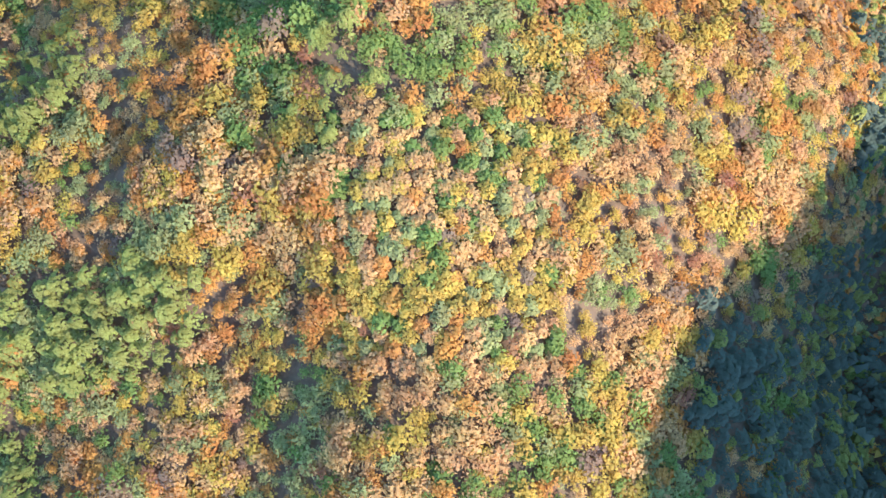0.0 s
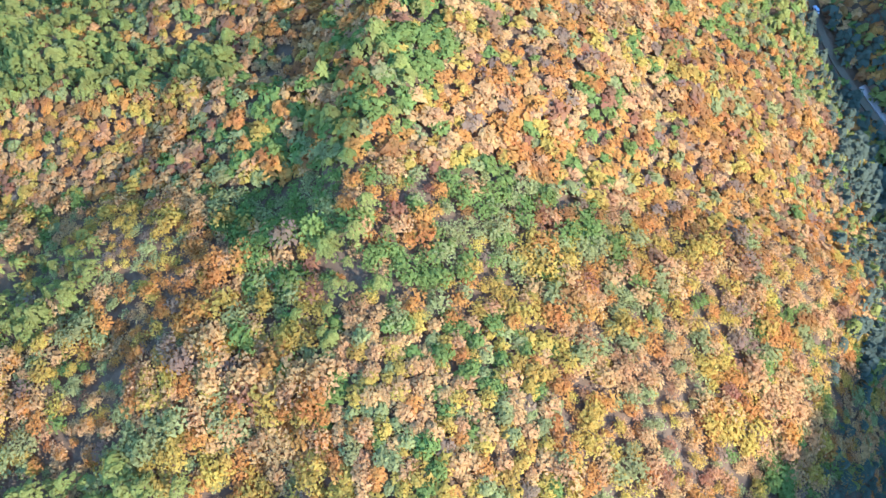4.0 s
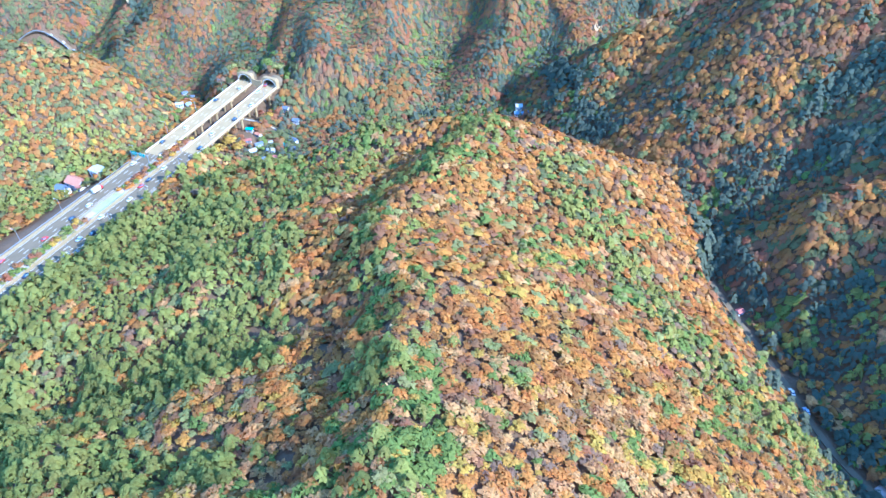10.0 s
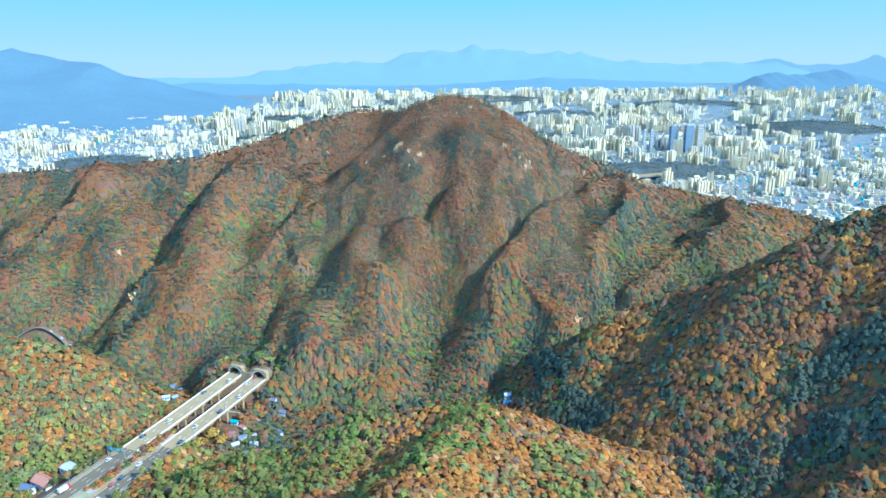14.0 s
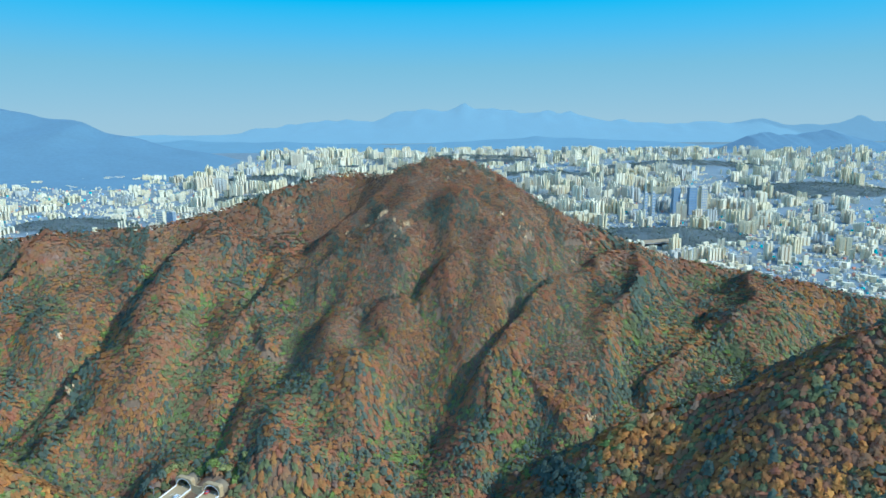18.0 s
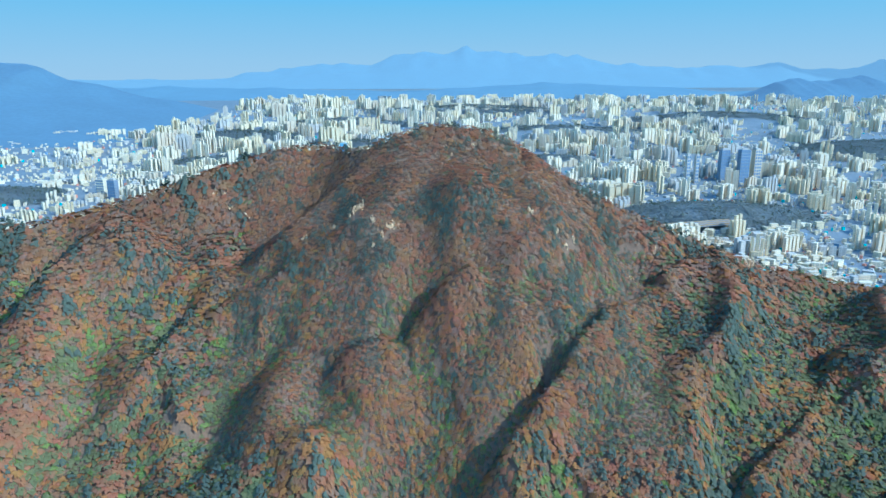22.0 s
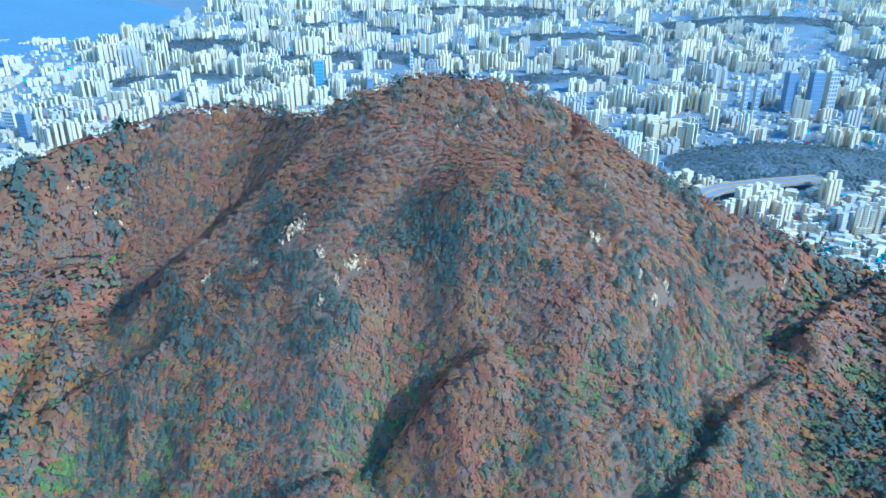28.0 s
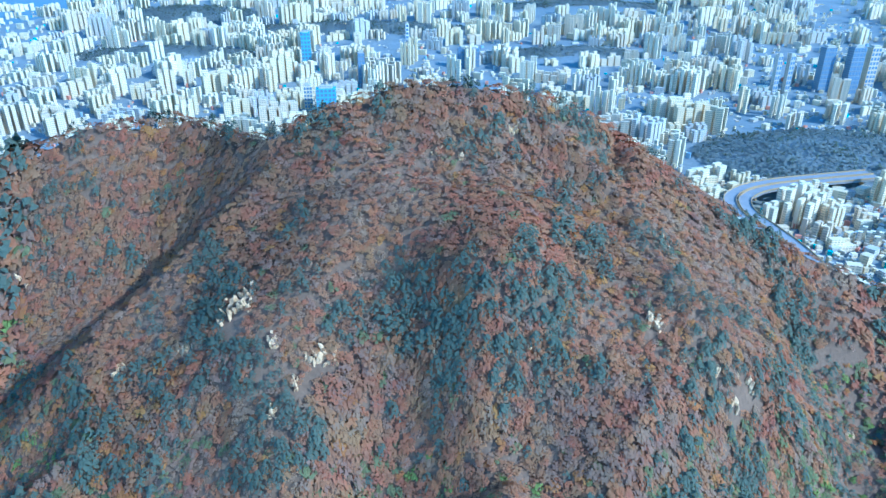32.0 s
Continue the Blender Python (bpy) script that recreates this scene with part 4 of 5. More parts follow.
CRAGS = [(-28.6, 376.2, 5.2, 3.2, 34, 0.42, "large pale granite crag of upright slabs on the wooded mountain face"), (-15.8, 369.4, 4.6, 1.6, 20, 0.42, "slanting pale granite ledge on the mountain face"),
         (-19.2, 366.8, 1.6, 1.4, 7, 0.34, "small pale rocks under a granite ledge"), (29.4, 371.2, 1.8, 1.2, 8, 0.55, "single pale granite pinnacle among trees"),
         (-46.1, 373.4, 1.5, 0.9, 5, 0.42, "small white rock above pines"), (-35.9, 373.6, 3.4, 1.2, 9, 0.32, "low pale rocks in pine scrub"), (-21.8, 364.3, 1.6, 1.6, 6, 0.32, "small white rocks in pine scrub"),
         (-22.6, 370.4, 1.2, 1.6, 5, 0.34, "grey rocks beside a granite crag"),
         (32.3, 367.4, 1.0, 0.8, 4, 0.3, "small white stones on the slope"), (37.4, 368.0, 1.4, 0.8, 4, 0.34, "small grey stones on the slope"), (42.4, 369.2, 3.0, 1.2, 8, 0.36, "scattered white stones on the slope"),
         (41.0, 367.0, 2.4, 0.9, 6, 0.34, "scattered white stones on the slope"), (65.8, 377.0, 1.6, 1.0, 5, 0.36, "pale rocks above a gully"), (34.7, 386.0, 1.0, 0.8, 4, 0.36, "pale rocks on the upper slope"),
         (-0.4, 394.2, 1.4, 0.8, 5, 0.38, "pale rocks near the summit"), (3.3, 393.8, 1.0, 0.8, 4, 0.36, "pale rocks near the summit"), (11.8, 397.6, 2.6, 0.8, 7, 0.36, "pale boulders near the summit"),
         # these two boulder groups stand in for white dead branches
         (0.3, 368.6, 1.8, 0.8, 4, 0.3, "small grey rocks in a gully"), (11.8, 366.4, 2.0, 0.8, 5, 0.3, "small grey rocks in a gully"),
         (-81.6, 400.4, 5.0, 1.6, 14, 0.5, "pale rocks below the shoulder ridge"), (-77.7, 397.6, 4.0, 1.4, 9, 0.45, "pale rocks below the shoulder ridge"), (-70.7, 395.0, 1.6, 0.9, 5, 0.45, "small pale rocks below the shoulder"),
         (-94.5, 377.4, 2.6, 1.0, 5, 0.4, "pale stones in brown forest"), (-81.7, 374.0, 1.6, 0.9, 4, 0.36, "pale stones in brown forest"),
         (115.2, 395.6, 4.0, 1.6, 10, 0.7, "pale rocks on the mountain ridge"), (75.8, 388.2, 2.0, 1.0, 5, 0.45, "pale rocks on the ridge"),
         (60.4, 306.0, 4.0, 2.6, 12, 0.6, "scattered grey-white rocks on a spur"), (65.5, 299.6, 2.6, 1.6, 7, 0.5, "scattered grey-white rocks on a spur"), (54.1, 295.0, 3.0, 1.2, 7, 0.45, "scattered grey-white rocks on a spur"),
         (-175.6, 344.2, 2.4, 1.6, 6, 0.7, "pale rocks on the lower slope"), (-159.5, 321.4, 3.0, 1.8, 7, 0.7, "pale rocks on the lower slope"),
         (-13.4, 94.2, 0.9, 0.8, 4, 0.5, "white rock on the hill crest"), (-13.9, 90, 1.3, 0.8, 5, 0.5, "white rocks on the hill crest"), (-12, 78.5, 1.6, 1.2, 5, 0.4, "bare pale stones on the hill crest")]
for i, c in enumerate(CRAGS):
    outcrop(*c[:6], 300 + i, c[6])


# ---- roads ----
def smooth_line(line, step=2.0, rounds=3):
    p = np.array(line, float)
    s = np.r_[0, np.cumsum(np.linalg.norm(np.diff(p[:, :2], axis=0), axis=1))]
    t = np.arange(0, s[-1], step)
    q = np.stack([np.interp(t, s, p[:, k]) for k in range(3)], 1)
    for _ in range(rounds * 8):
        q[1:-1] = 0.25 * q[:-2] + 0.5 * q[1:-1] + 0.25 * q[2:]
    return q


def shifted(q, off):
    d = np.gradient(q[:, :2], axis=0)
    d /= np.linalg.norm(d, axis=1, keepdims=True)
    out = q.copy()
    out[:, 0] += d[:, 1] * off
    out[:, 1] -= d[:, 0] * off
    return out


def ribbon(name, q, width, thick, mat, parent=None, label="", lift=0.0):
    """A slab of constant width along a line."""
    a, b = shifted(q, -width / 2), shifted(q, width / 2)
    n = len(q)
    v = np.concatenate([a + (0, 0, lift), b + (0, 0, lift), b + (0, 0, lift - thick), a + (0, 0, lift - thick)])
    i = np.arange(n - 1)
    f = [np.stack([i + k * n, i + 1 + k * n, i + 1 + ((k + 1) % 4) * n, i + ((k + 1) % 4) * n], 1)[:, ::-1] for k in range(4)]
    f += [np.array([[0, n, 2 * n, 3 * n], [4 * n - 1, 3 * n - 1, 2 * n - 1, n - 1]])]
    ob = mesh_from(name, v, np.concatenate(f), [mat], parent=parent)
    if label:
        ob["label"] = label
    return ob


centre = smooth_line(HIGHWAY)
ROAD_HALF = 6.6
for side, word in ((1, "left"), (-1, "right")):
    lane = shifted(centre, -side * ROAD_HALF * -1)
    high, low = lane[lane[:, 1] > 226], lane[lane[:, 1] <= 228]
    road = tagged(ribbon("road", low, 6.4, 0.5, asphalt, lift=0.15), "dark asphalt motorway carriageway with white lane lines", "road", "motorway", kind="structure")
    shoulder_ = ribbon("hard_shoulder", shifted(low, 4.0), 1.5, 0.5, concrete, road, "pale concrete shoulder", 0.146)
    ribbon("hard_shoulder", shifted(low, -4.0), 1.5, 0.5, concrete, road, "pale concrete shoulder", 0.146)
    deck = tagged(new("viaduct"), "pale concrete motorway viaduct on round piers by the tunnel", "bridge", "motorway", kind="structure")
    ribbon("deck", high, 7.2, 0.7, concrete, deck, "sun-bleached concrete deck", 0.2)
    for off in (-3.5, 3.5):
        ribbon("parapet", shifted(high, off), 0.22, 0.6, white_paint, deck, "white parapet wall", 0.75)
        ribbon("guard_rail", shifted(low, off * 1.33), 0.12, 0.22, steel, road, "steel guard rail", 0.75)
    for off in (-1.05, 1.05):
        for q, par, z in ((low, road, 0.158), (high, deck, 0.208)):
            line = shifted(q, off)
            for k in range(0, len(line) - 2, 3):
                ribbon("lane_mark", line[k:k + 2], 0.16, 0.012, white_paint, par, "", z)
    for off in (-2.9, 2.9):
        ribbon("edge_line", shifted(low, off), 0.14, 0.012, white_paint, road, "white edge line", 0.158)
    for k in range(3, len(high) - 1, 5):
        p = high[k]
        g = float(land(p[0], p[1]))
        for off in (-2.0, 2.0):
            c = shifted(high, off)[k]
            bm = bmesh.new()
            bmesh.ops.create_cone(bm, cap_ends=True, segments=12, radius1=0.55, radius2=0.55, depth=p[2] - g + 0.6,
                                  matrix=Matrix.Translation((c[0], c[1], (p[2] + g) / 2 - 0.6)))
            part("pier", bm, concrete, deck)
        bm = bmesh.new()
        box(bm, -3.2, -0.6, -0.8, 3.2, 0.6, 0, Matrix.Translation((p[0], p[1], p[2] - 0.5)) @ Matrix.Rotation(-0.40, 4, "Z"))
        part("pier_cap", bm, concrete, deck)

median = centre[(centre[:, 1] < 238) & (centre[:, 1] > 60)]
tagged(ribbon("pavement", median, 4.6, 0.4, soil, lift=0.12), "pale gravel median between the carriageways", "median", kind="structure")
tagged(ribbon("verge", centre[(centre[:, 1] < 203) & (centre[:, 1] > 191)], 3.8, 0.3, grass, lift=0.16), "dry grass patch in the motorway median", "verge", kind="structure")


mx, my = np.meshgrid(np.linspace(0, 1, 25), np.linspace(0, 1, 40))
edge = shifted(centre, -ROAD_HALF - 4.9)
edge = edge[(edge[:, 1] > 140) & (edge[:, 1] < 214)]
row = np.clip((my * (len(edge) - 1)).astype(int), 0, len(edge) - 1)
mw = mx * (9 + 7 * np.sin(my * math.pi) + 1.5 * wave(my * 60, my * 0, 6, 3))
mv = np.stack([edge[row, 0] - mw, edge[row, 1] + 0.42 * mw, 0 * mw], -1)
mv[..., 2] = land(mv[..., 0], mv[..., 1]) + 0.25
mi_ = np.arange(mx.size).reshape(mx.shape)
smooth(tagged(mesh_from("meadow", mv.reshape(-1, 3), np.stack([mi_[:-1, :-1], mi_[1:, :-1], mi_[1:, 1:], mi_[:-1, 1:]], -1).reshape(-1, 4), [grass]), "dry yellow-green meadow beside the motorway", "meadow", kind="structure"))


def bush(x, y, z, r, kind, label, name="bush", group="", trunk=False):
    root = tagged(new(name), label, "tree" if trunk else "shrub", group)
    if trunk:
        part("trunk", trunk_mesh(int(abs(x) * 7) % 97), bark, root)
    crown_mesh("crown", kind, int(abs(x * 13 + y * 7)) % 997, 160).parent = root
    root.location, root.scale = (x, y, z - (0 if trunk else 0.5 * r)), (r, r, r * 1.05)
    return root


bush_rng = np.random.RandomState(9)
for k in range(len(centre)):
    px, py, pz = centre[k]
    if 203 < py < 238 or 150 < py < 186:
        for off in (-1.2, 1.0):
            r = bush_rng.uniform(0.9, 1.6)
            kind = bush_rng.choice([RUST, RUST, ORANGE, BROWN, YELLOW, GREEN] if py > 200 else [BROWN, YELLOW, RUST, OLIVE, GREEN])
            bush(px + off + bush_rng.uniform(-0.5, 0.5), py + bush_rng.uniform(-0.8, 0.8), pz + 0.2, r, kind,
                 {RUST: "russet", ORANGE: "orange", BROWN: "brown", YELLOW: "yellow", GREEN: "green", OLIVE: "olive"}[kind] + " shrub in the motorway median", group="median shrubs")
for x, y, r, k in ((-95.5, 243, 3.0, YELLOW), (-96, 232, 2.7, YELLOW), (-91, 239, 2.6, YELLOW), (-149, 232.5, 2.3, YELLOW), (-144.6, 243, 1.6, YELLOW), (-150, 206, 2.2, YELLOW),
                   (-84, 264, 1.9, YELLOW), (-88, 266, 1.7, RUST), (-81, 267, 1.9, RUST), (-96, 252, 1.6, BROWN), (-152, 222, 2.0, GREEN), (-146, 228, 1.8, GREEN), (-156, 214, 2.0, GREEN),
                   (27.5, 279, 1.5, YELLOW), (29, 276, 1.3, YELLOW), (27, 288, 2.2, RUST), (29, 292, 2.0, TWIG), (-124, 282, 1.8, ORANGE), (-70, 238, 1.8, GREEN), (-101, 290, 2.6, OLIVE), (-97, 289, 2.8, GREEN), (-93, 288.5, 3.0, GREEN), (-88.5, 287.5, 2.8, GREEN), (-84, 286.5, 2.6, OLIVE)):
    bush(x, y, float(land(x, y)), r, k, {YELLOW: "brilliant yellow ginkgo tree beside the houses", RUST: "dark red maple beside the houses", GREEN: "green tree beside the motorway", OLIVE: "olive-green tree above the tunnel mouth",
                                         BROWN: "brown autumn tree beside the houses", TWIG: "bare grey tree by the farm", ORANGE: "orange tree by the lane"}[k], "tree", "village trees", True)

for k in range(22):
    x, y = -107 + 1.55 * k + bush_rng.uniform(-0.6, 0.6), 289.5 + 2.6 * (k % 3) + bush_rng.uniform(-0.5, 0.5) - 0.18 * k
    bush(x, y, float(land(x, y)), bush_rng.uniform(1.5, 2.3), [GREEN, OLIVE, MOSS][bush_rng.randint(3)], "green tree on the slope above the tunnel mouth", "tree", "village trees", True)


# ---- tunnel ----
def portal(x, y, z, turn):
    root = tagged(new("tunnel_portal"), "pale concrete tunnel portal with an arched dark mouth", "tunnel", "tunnel portals")
    root.matrix_basis = Matrix.Translation((x, y, z)) @ Matrix.Rotation(turn, 4, "Z")
    bm = bmesh.new()
    n = 16
    inner = [(3.2 * math.cos(math.pi * k / n), 0.4 + 2.8 * math.sin(math.pi * k / n)) for k in range(n + 1)]
    outer = [(3.9 * max(-1, min(1, 1.2 * math.cos(math.pi * k / n))), min(3.9, 0.9 + 4.0 * math.sin(math.pi * k / n))) for k in range(n + 1)]
    inner, outer = [(3.2, -0.6)] + inner + [(-3.2, -0.6)], [(3.9, -0.6)] + outer + [(-3.9, -0.6)]
    rings = [[bm.verts.new((px, yy, pz)) for px, pz in loop] for yy in (0, 2.0) for loop in (inner, outer)]
    for k in range(n + 2):
        for a, b in ((0, 1), (1, 3), (3, 2), (2, 0)):
            bm.faces.new((rings[a][k], rings[a][k + 1], rings[b][k + 1], rings[b][k]))
    part("headwall", bm, concrete, root)
    # dark lining with an added back wall, standing for the darkness inside
    bm = bmesh.new()
    r = [[bm.verts.new((px * 1.01, yy, pz)) for px, pz in inner] for yy in (0.3, 6)]
    for k in range(n + 2):
        bm.faces.new((r[0][k], r[0][k + 1], r[1][k + 1], r[1][k]))
    bm.faces.new(r[1])
    part("lining", bm, asphalt, root, "dark lining and back wall for the tunnel's darkness")
    bm = bmesh.new()
    for k in range(1, n + 2):
        (x0, z0), (x1, z1) = [(p[0] * 1.03, p[1] * 1.03) for p in (inner[k - 1], inner[k])]
        vs = [bm.verts.new(c) for c in ((x0, -0.06, z0), (x1, -0.06, z1), (x1 * 1.1, -0.06, z1 * 1.1), (x0 * 1.1, -0.06, z0 * 1.1))]
        bm.faces.new(vs)
    part("arch_rim", bm, white_paint, root, "white painted arch rim")
    return root


for off in (-ROAD_HALF, ROAD_HALF):
    p = shifted(centre, off)[1]
    portal(p[0], p[1], p[2] + 0.2, -0.40)
pa, pb = [Vector(shifted(centre, off)[1]) for off in (-2.8, 2.8)]
wall_ob = tagged(new("retaining_wall"), "pale concrete retaining wall between the two tunnel mouths", "wall", kind="structure")
for k in range(4):
    bm = bmesh.new()
    box(bm, -0.68, -0.3, -2.5, 0.68, 0.3, 2.6 - 0.5 * math.sin(math.pi * (k + 0.5) / 4), Matrix.Translation(pa.lerp(pb, (k + 0.5) / 4)) @ Matrix.Rotation(-0.40, 4, "Z"))
    part("panel", bm, concrete, wall_ob)


# ---- vehicles ----
def car_parts(root, paint, L=2.5, W=1.05, H=0.85, van=False):
    bm = bmesh.new()
    vs = box(bm, -W / 2, -L / 2, 0.2, W / 2, L / 2, 0.55 * H + 0.1)
    bmesh.ops.bevel(bm, geom=bm.edges[:], offset=0.06, segments=1, affect="EDGES")
    part("body", bm, paint, root)
    bm = bmesh.new()
    back, front = (-L / 2 + 0.1, L / 2 - 0.35) if van else (-L / 2 + 0.35, L / 2 - 0.8)
    b = [bm.verts.new((sx * W * 0.46, y, 0.55 * H + 0.09)) for y in (back, front) for sx in (-1, 1)]
    t = [bm.verts.new((sx * W * 0.38, y, H + 0.15)) for y in (back + 0.2, front - 0.3) for sx in (-1, 1)]
    for f in ((b[0], b[1], t[1], t[0]), (b[1], b[3], t[3], t[1]), (b[3], b[2], t[2], t[3]), (b[2], b[0], t[0], t[2])):
        bm.faces.new(f)
    part("window_band", bm, glass_blue, root, "dark tinted windows")
    bm = bmesh.new()
    box(bm, -W * 0.39, back + 0.18, H + 0.13, W * 0.39, front - 0.28, H + 0.18)
    part("roof", bm, paint, root)
    for sx in (-1, 1):
        for sy in (-0.3, 0.3):
            bm = bmesh.new()
            bmesh.ops.create_cone(bm, cap_ends=True, segments=10, radius1=0.2, radius2=0.2, depth=0.14,
                                  matrix=Matrix.Translation((sx * W * 0.46, sy * L, 0.2)) @ Matrix.Rotation(math.pi / 2, 4, "Y"))
            part("wheel", bm, rubber, root)


car_proto = {}


def vehicle(kind, x, y, z, turn, where):
    m = Matrix.Translation((x, y, z)) @ Matrix.Rotation(turn, 4, "Z")
    if kind in car_proto:
        c = copy_thing(car_proto[kind], m)
        c["label"] = kind + " " + where
        return c
    root = tagged(new("truck" if "truck" in kind else "car"), kind + " " + where, "truck" if "truck" in kind else "car", "vehicles")
    if "truck" in kind:
        bm = bmesh.new()
        box(bm, -0.65, -2.2, 0.45, 0.65, 1.2, 1.9)
        bmesh.ops.bevel(bm, geom=bm.edges[:], offset=0.05, segments=1, affect="EDGES")
        part("cargo_box", bm, white_paint, root, "white cargo box")
        bm = bmesh.new()
        box(bm, -0.6, 1.3, 0.3, 0.6, 2.3, 1.45)
        bmesh.ops.bevel(bm, geom=bm.edges[:], offset=0.12, segments=1, affect="EDGES")
        part("cab", bm, red_paint, root, "red cab")
        for sx in (-1, 1):
            for sy in (-1.6, -0.9, 1.8):
                bm = bmesh.new()
                bmesh.ops.create_cone(bm, cap_ends=True, segments=10, radius1=0.28, radius2=0.28, depth=0.2,
                                      matrix=Matrix.Translation((sx * 0.52, sy, 0.28)) @ Matrix.Rotation(math.pi / 2, 4, "Y"))
                part("wheel", bm, rubber, root)
    else:
        car_parts(root, {"white": white_paint, "dark": dark_paint, "silver": silver_paint, "red": red_paint}[kind.split()[0]], van="van" in kind)
    root.matrix_basis = m
    car_proto[kind] = root
    return root


car_rng = np.random.RandomState(5)
KINDS = ["white car", "dark car", "silver car", "white van", "dark car", "white car", "red car"]
for side in (-1, 1):
    for y in (280, 271, 262, 251, 243, 232, 219, 211, 206, 199, 189, 181, 174, 166, 158, 150) if side < 0 else (276, 266, 247, 236, 222, 203, 196, 185, 176, 165, 157):
        off = side * ROAD_HALF + car_rng.choice([-2.0, 0, 2.0])
        q = shifted(centre, off)
        k = int(np.abs(q[:, 1] - y - car_rng.uniform(-2, 2)).argmin())
        k = max(1, min(len(q) - 2, k))
        d = q[k + 1] - q[k - 1]
        kind = "white truck with red cab" if (side > 0 and y in (203,)) else KINDS[car_rng.randint(7)]
        vehicle(kind, *(q[k] + (0, 0, 0.24 if q[k][1] > 227 else 0.17)), math.atan2(-d[0], d[1]) + (math.pi if side > 0 else 0), "driving on the motorway")

road_q = smooth_line(VALLEY_ROAD)
lane = tagged(ribbon("road", road_q, 1.8, 0.3, asphalt, lift=0.12), "narrow grey lane in the shaded valley", "road", kind="structure")
sunny = road_q[(road_q[:, 1] < 96) & (road_q[:, 1] > 70)]
tagged(ribbon("pavement", shifted(sunny, -2.4), 2.2, 0.3, soil, lift=0.1), "pale sunlit lay-by beside the valley lane", "lay-by", kind="structure")
vehicle("white car", 90.5, 123.3, -145.7, 0.1, "parked on the valley lane")
vehicle("silver car", 92, 117, -145.8, 0.15, "parked on the valley lane")


# ---- houses ----
def house(x, y, w, d, h, turn, roof, label, wall=None, rise=0.35, group="village houses"):
    """A small house: walls, pitched roof with eaves, a door and windows."""
    root = tagged(new("house"), label, "house", group)
    root.matrix_basis = Matrix.Translation((x, y, float(land(x, y)))) @ Matrix.Rotation(turn, 4, "Z")
    bm = bmesh.new()
    box(bm, -w / 2, -d / 2, -1.2, w / 2, d / 2, h)
    part("wall", bm, wall or plaster, root)
    bm = bmesh.new()
    e, t, top = 0.25, 0.1, d * rise
    prof = [(-d / 2 - e, h), (0, h + top), (d / 2 + e, h), (d / 2 + e, h + t), (0, h + top + t), (-d / 2 - e, h + t)]
    r = [[bm.verts.new((sx, py, pz)) for py, pz in prof] for sx in (-w / 2 - e, w / 2 + e)]
    for k in range(6):
        bm.faces.new((r[0][k], r[0][(k + 1) % 6], r[1][(k + 1) % 6], r[1][k]))
    for q in r:
        bm.faces.new((q[0], q[1], q[4], q[5]))
        bm.faces.new((q[1], q[2], q[3], q[4]))
    part("roof", bm, roof, root)
    bm = bmesh.new()
    box(bm, -0.3, -d / 2 - 0.03, 0, 0.3, -d / 2 + 0.02, min(h * 0.8, 1.3))
    part("door", bm, roof_grey, root)
    for k in (-0.32, 0.32):
        bm = bmesh.new()
        box(bm, k * w - 0.35, -d / 2 - 0.03, h * 0.4, k * w + 0.35, -d / 2 + 0.02, h * 0.8)
        part("window", bm, glass_blue, root)
    return root


house(-141.3, 222.5, 7.0, 4.2, 3.2, -0.45, roof_white, "white flat-sided hall beside the motorway", white_paint, 0.12)
house(-147.2, 215, 7.4, 4.8, 2.6, -0.45, roof_orange, "long building with brick-red roof beside the motorway")
house(-150.8, 210.6, 4.6, 3.6, 2.2, -0.45, roof_grey, "dark-roofed annex beside the red-roofed building")
house(-144.5, 211.8, 2.2, 2.0, 1.6, -0.45, roof_red, "small red-roofed shed beside the motorway")
house_rng = np.random.RandomState(15)
ROOFS = {'teal': roof_teal, 'orange': roof_orange, 'grey': roof_grey, 'white': roof_white, 'red': roof_red, 'blue': roof_blue}
ROOF_WORDS = {roof_teal: "teal tin", roof_orange: "orange", roof_grey: "grey slate", roof_white: "white tin", roof_red: "dark red", roof_blue: "pale blue"}
for x, y, tint in HOMES:
    roof = ROOFS[tint]
    house(x, y, house_rng.uniform(2.1, 3.2), house_rng.uniform(1.7, 2.3), house_rng.uniform(1.1, 1.6), house_rng.uniform(-0.8, 0.8), roof,
          "small village house with a " + ROOF_WORDS[roof] + " roof under the viaduct", rise=house_rng.uniform(0.15, 0.4))
house(24.4, 271.5, 2.6, 2.2, 2.2, 0.1, roof_white, "white farmhouse in a wooded clearing", white_paint)
house(24.2, 267.2, 3.6, 2.2, 1.5, 0.05, roof_blue, "low farm building with a pale blue roof in a clearing")
house(28.6, 264.5, 1.6, 1.4, 1.1, 0.3, roof_grey, "small grey shed by the farm")
house(85.5, 153.5, 2.0, 1.6, 1.2, 0.5, roof_red, "small red-roofed hut at the valley clearing")
house(93, 165, 1.8, 1.4, 1.2, 0.2, roof_white, "small white-roofed hut among dark pines")
village = smooth_line([(-95, 264, -140), (-88, 262, -141.2), (-80, 259, -141.9), (-72, 257, -142), (-62, 262, -141.5)], 1.5, 1)
village[:, 2] = land(village[:, 0], village[:, 1])
lane = tagged(ribbon("road", village, 1.5, 0.3, asphalt, lift=0.2), "narrow village lane with a pale kerb", "road", kind="structure")
ribbon("kerb", shifted(village, 0.9), 0.3, 0.4, white_paint, lane, "", 0.45)
bend = smooth_line([(-214, 305.5, -122), (-206, 308.2, -122), (-198, 309.6, -122.5), (-191, 310.2, -124), (-185, 309, -124), (-181, 305, -122)], 1.5, 1)
bend[:, 2] = land(bend[:, 0], bend[:, 1])
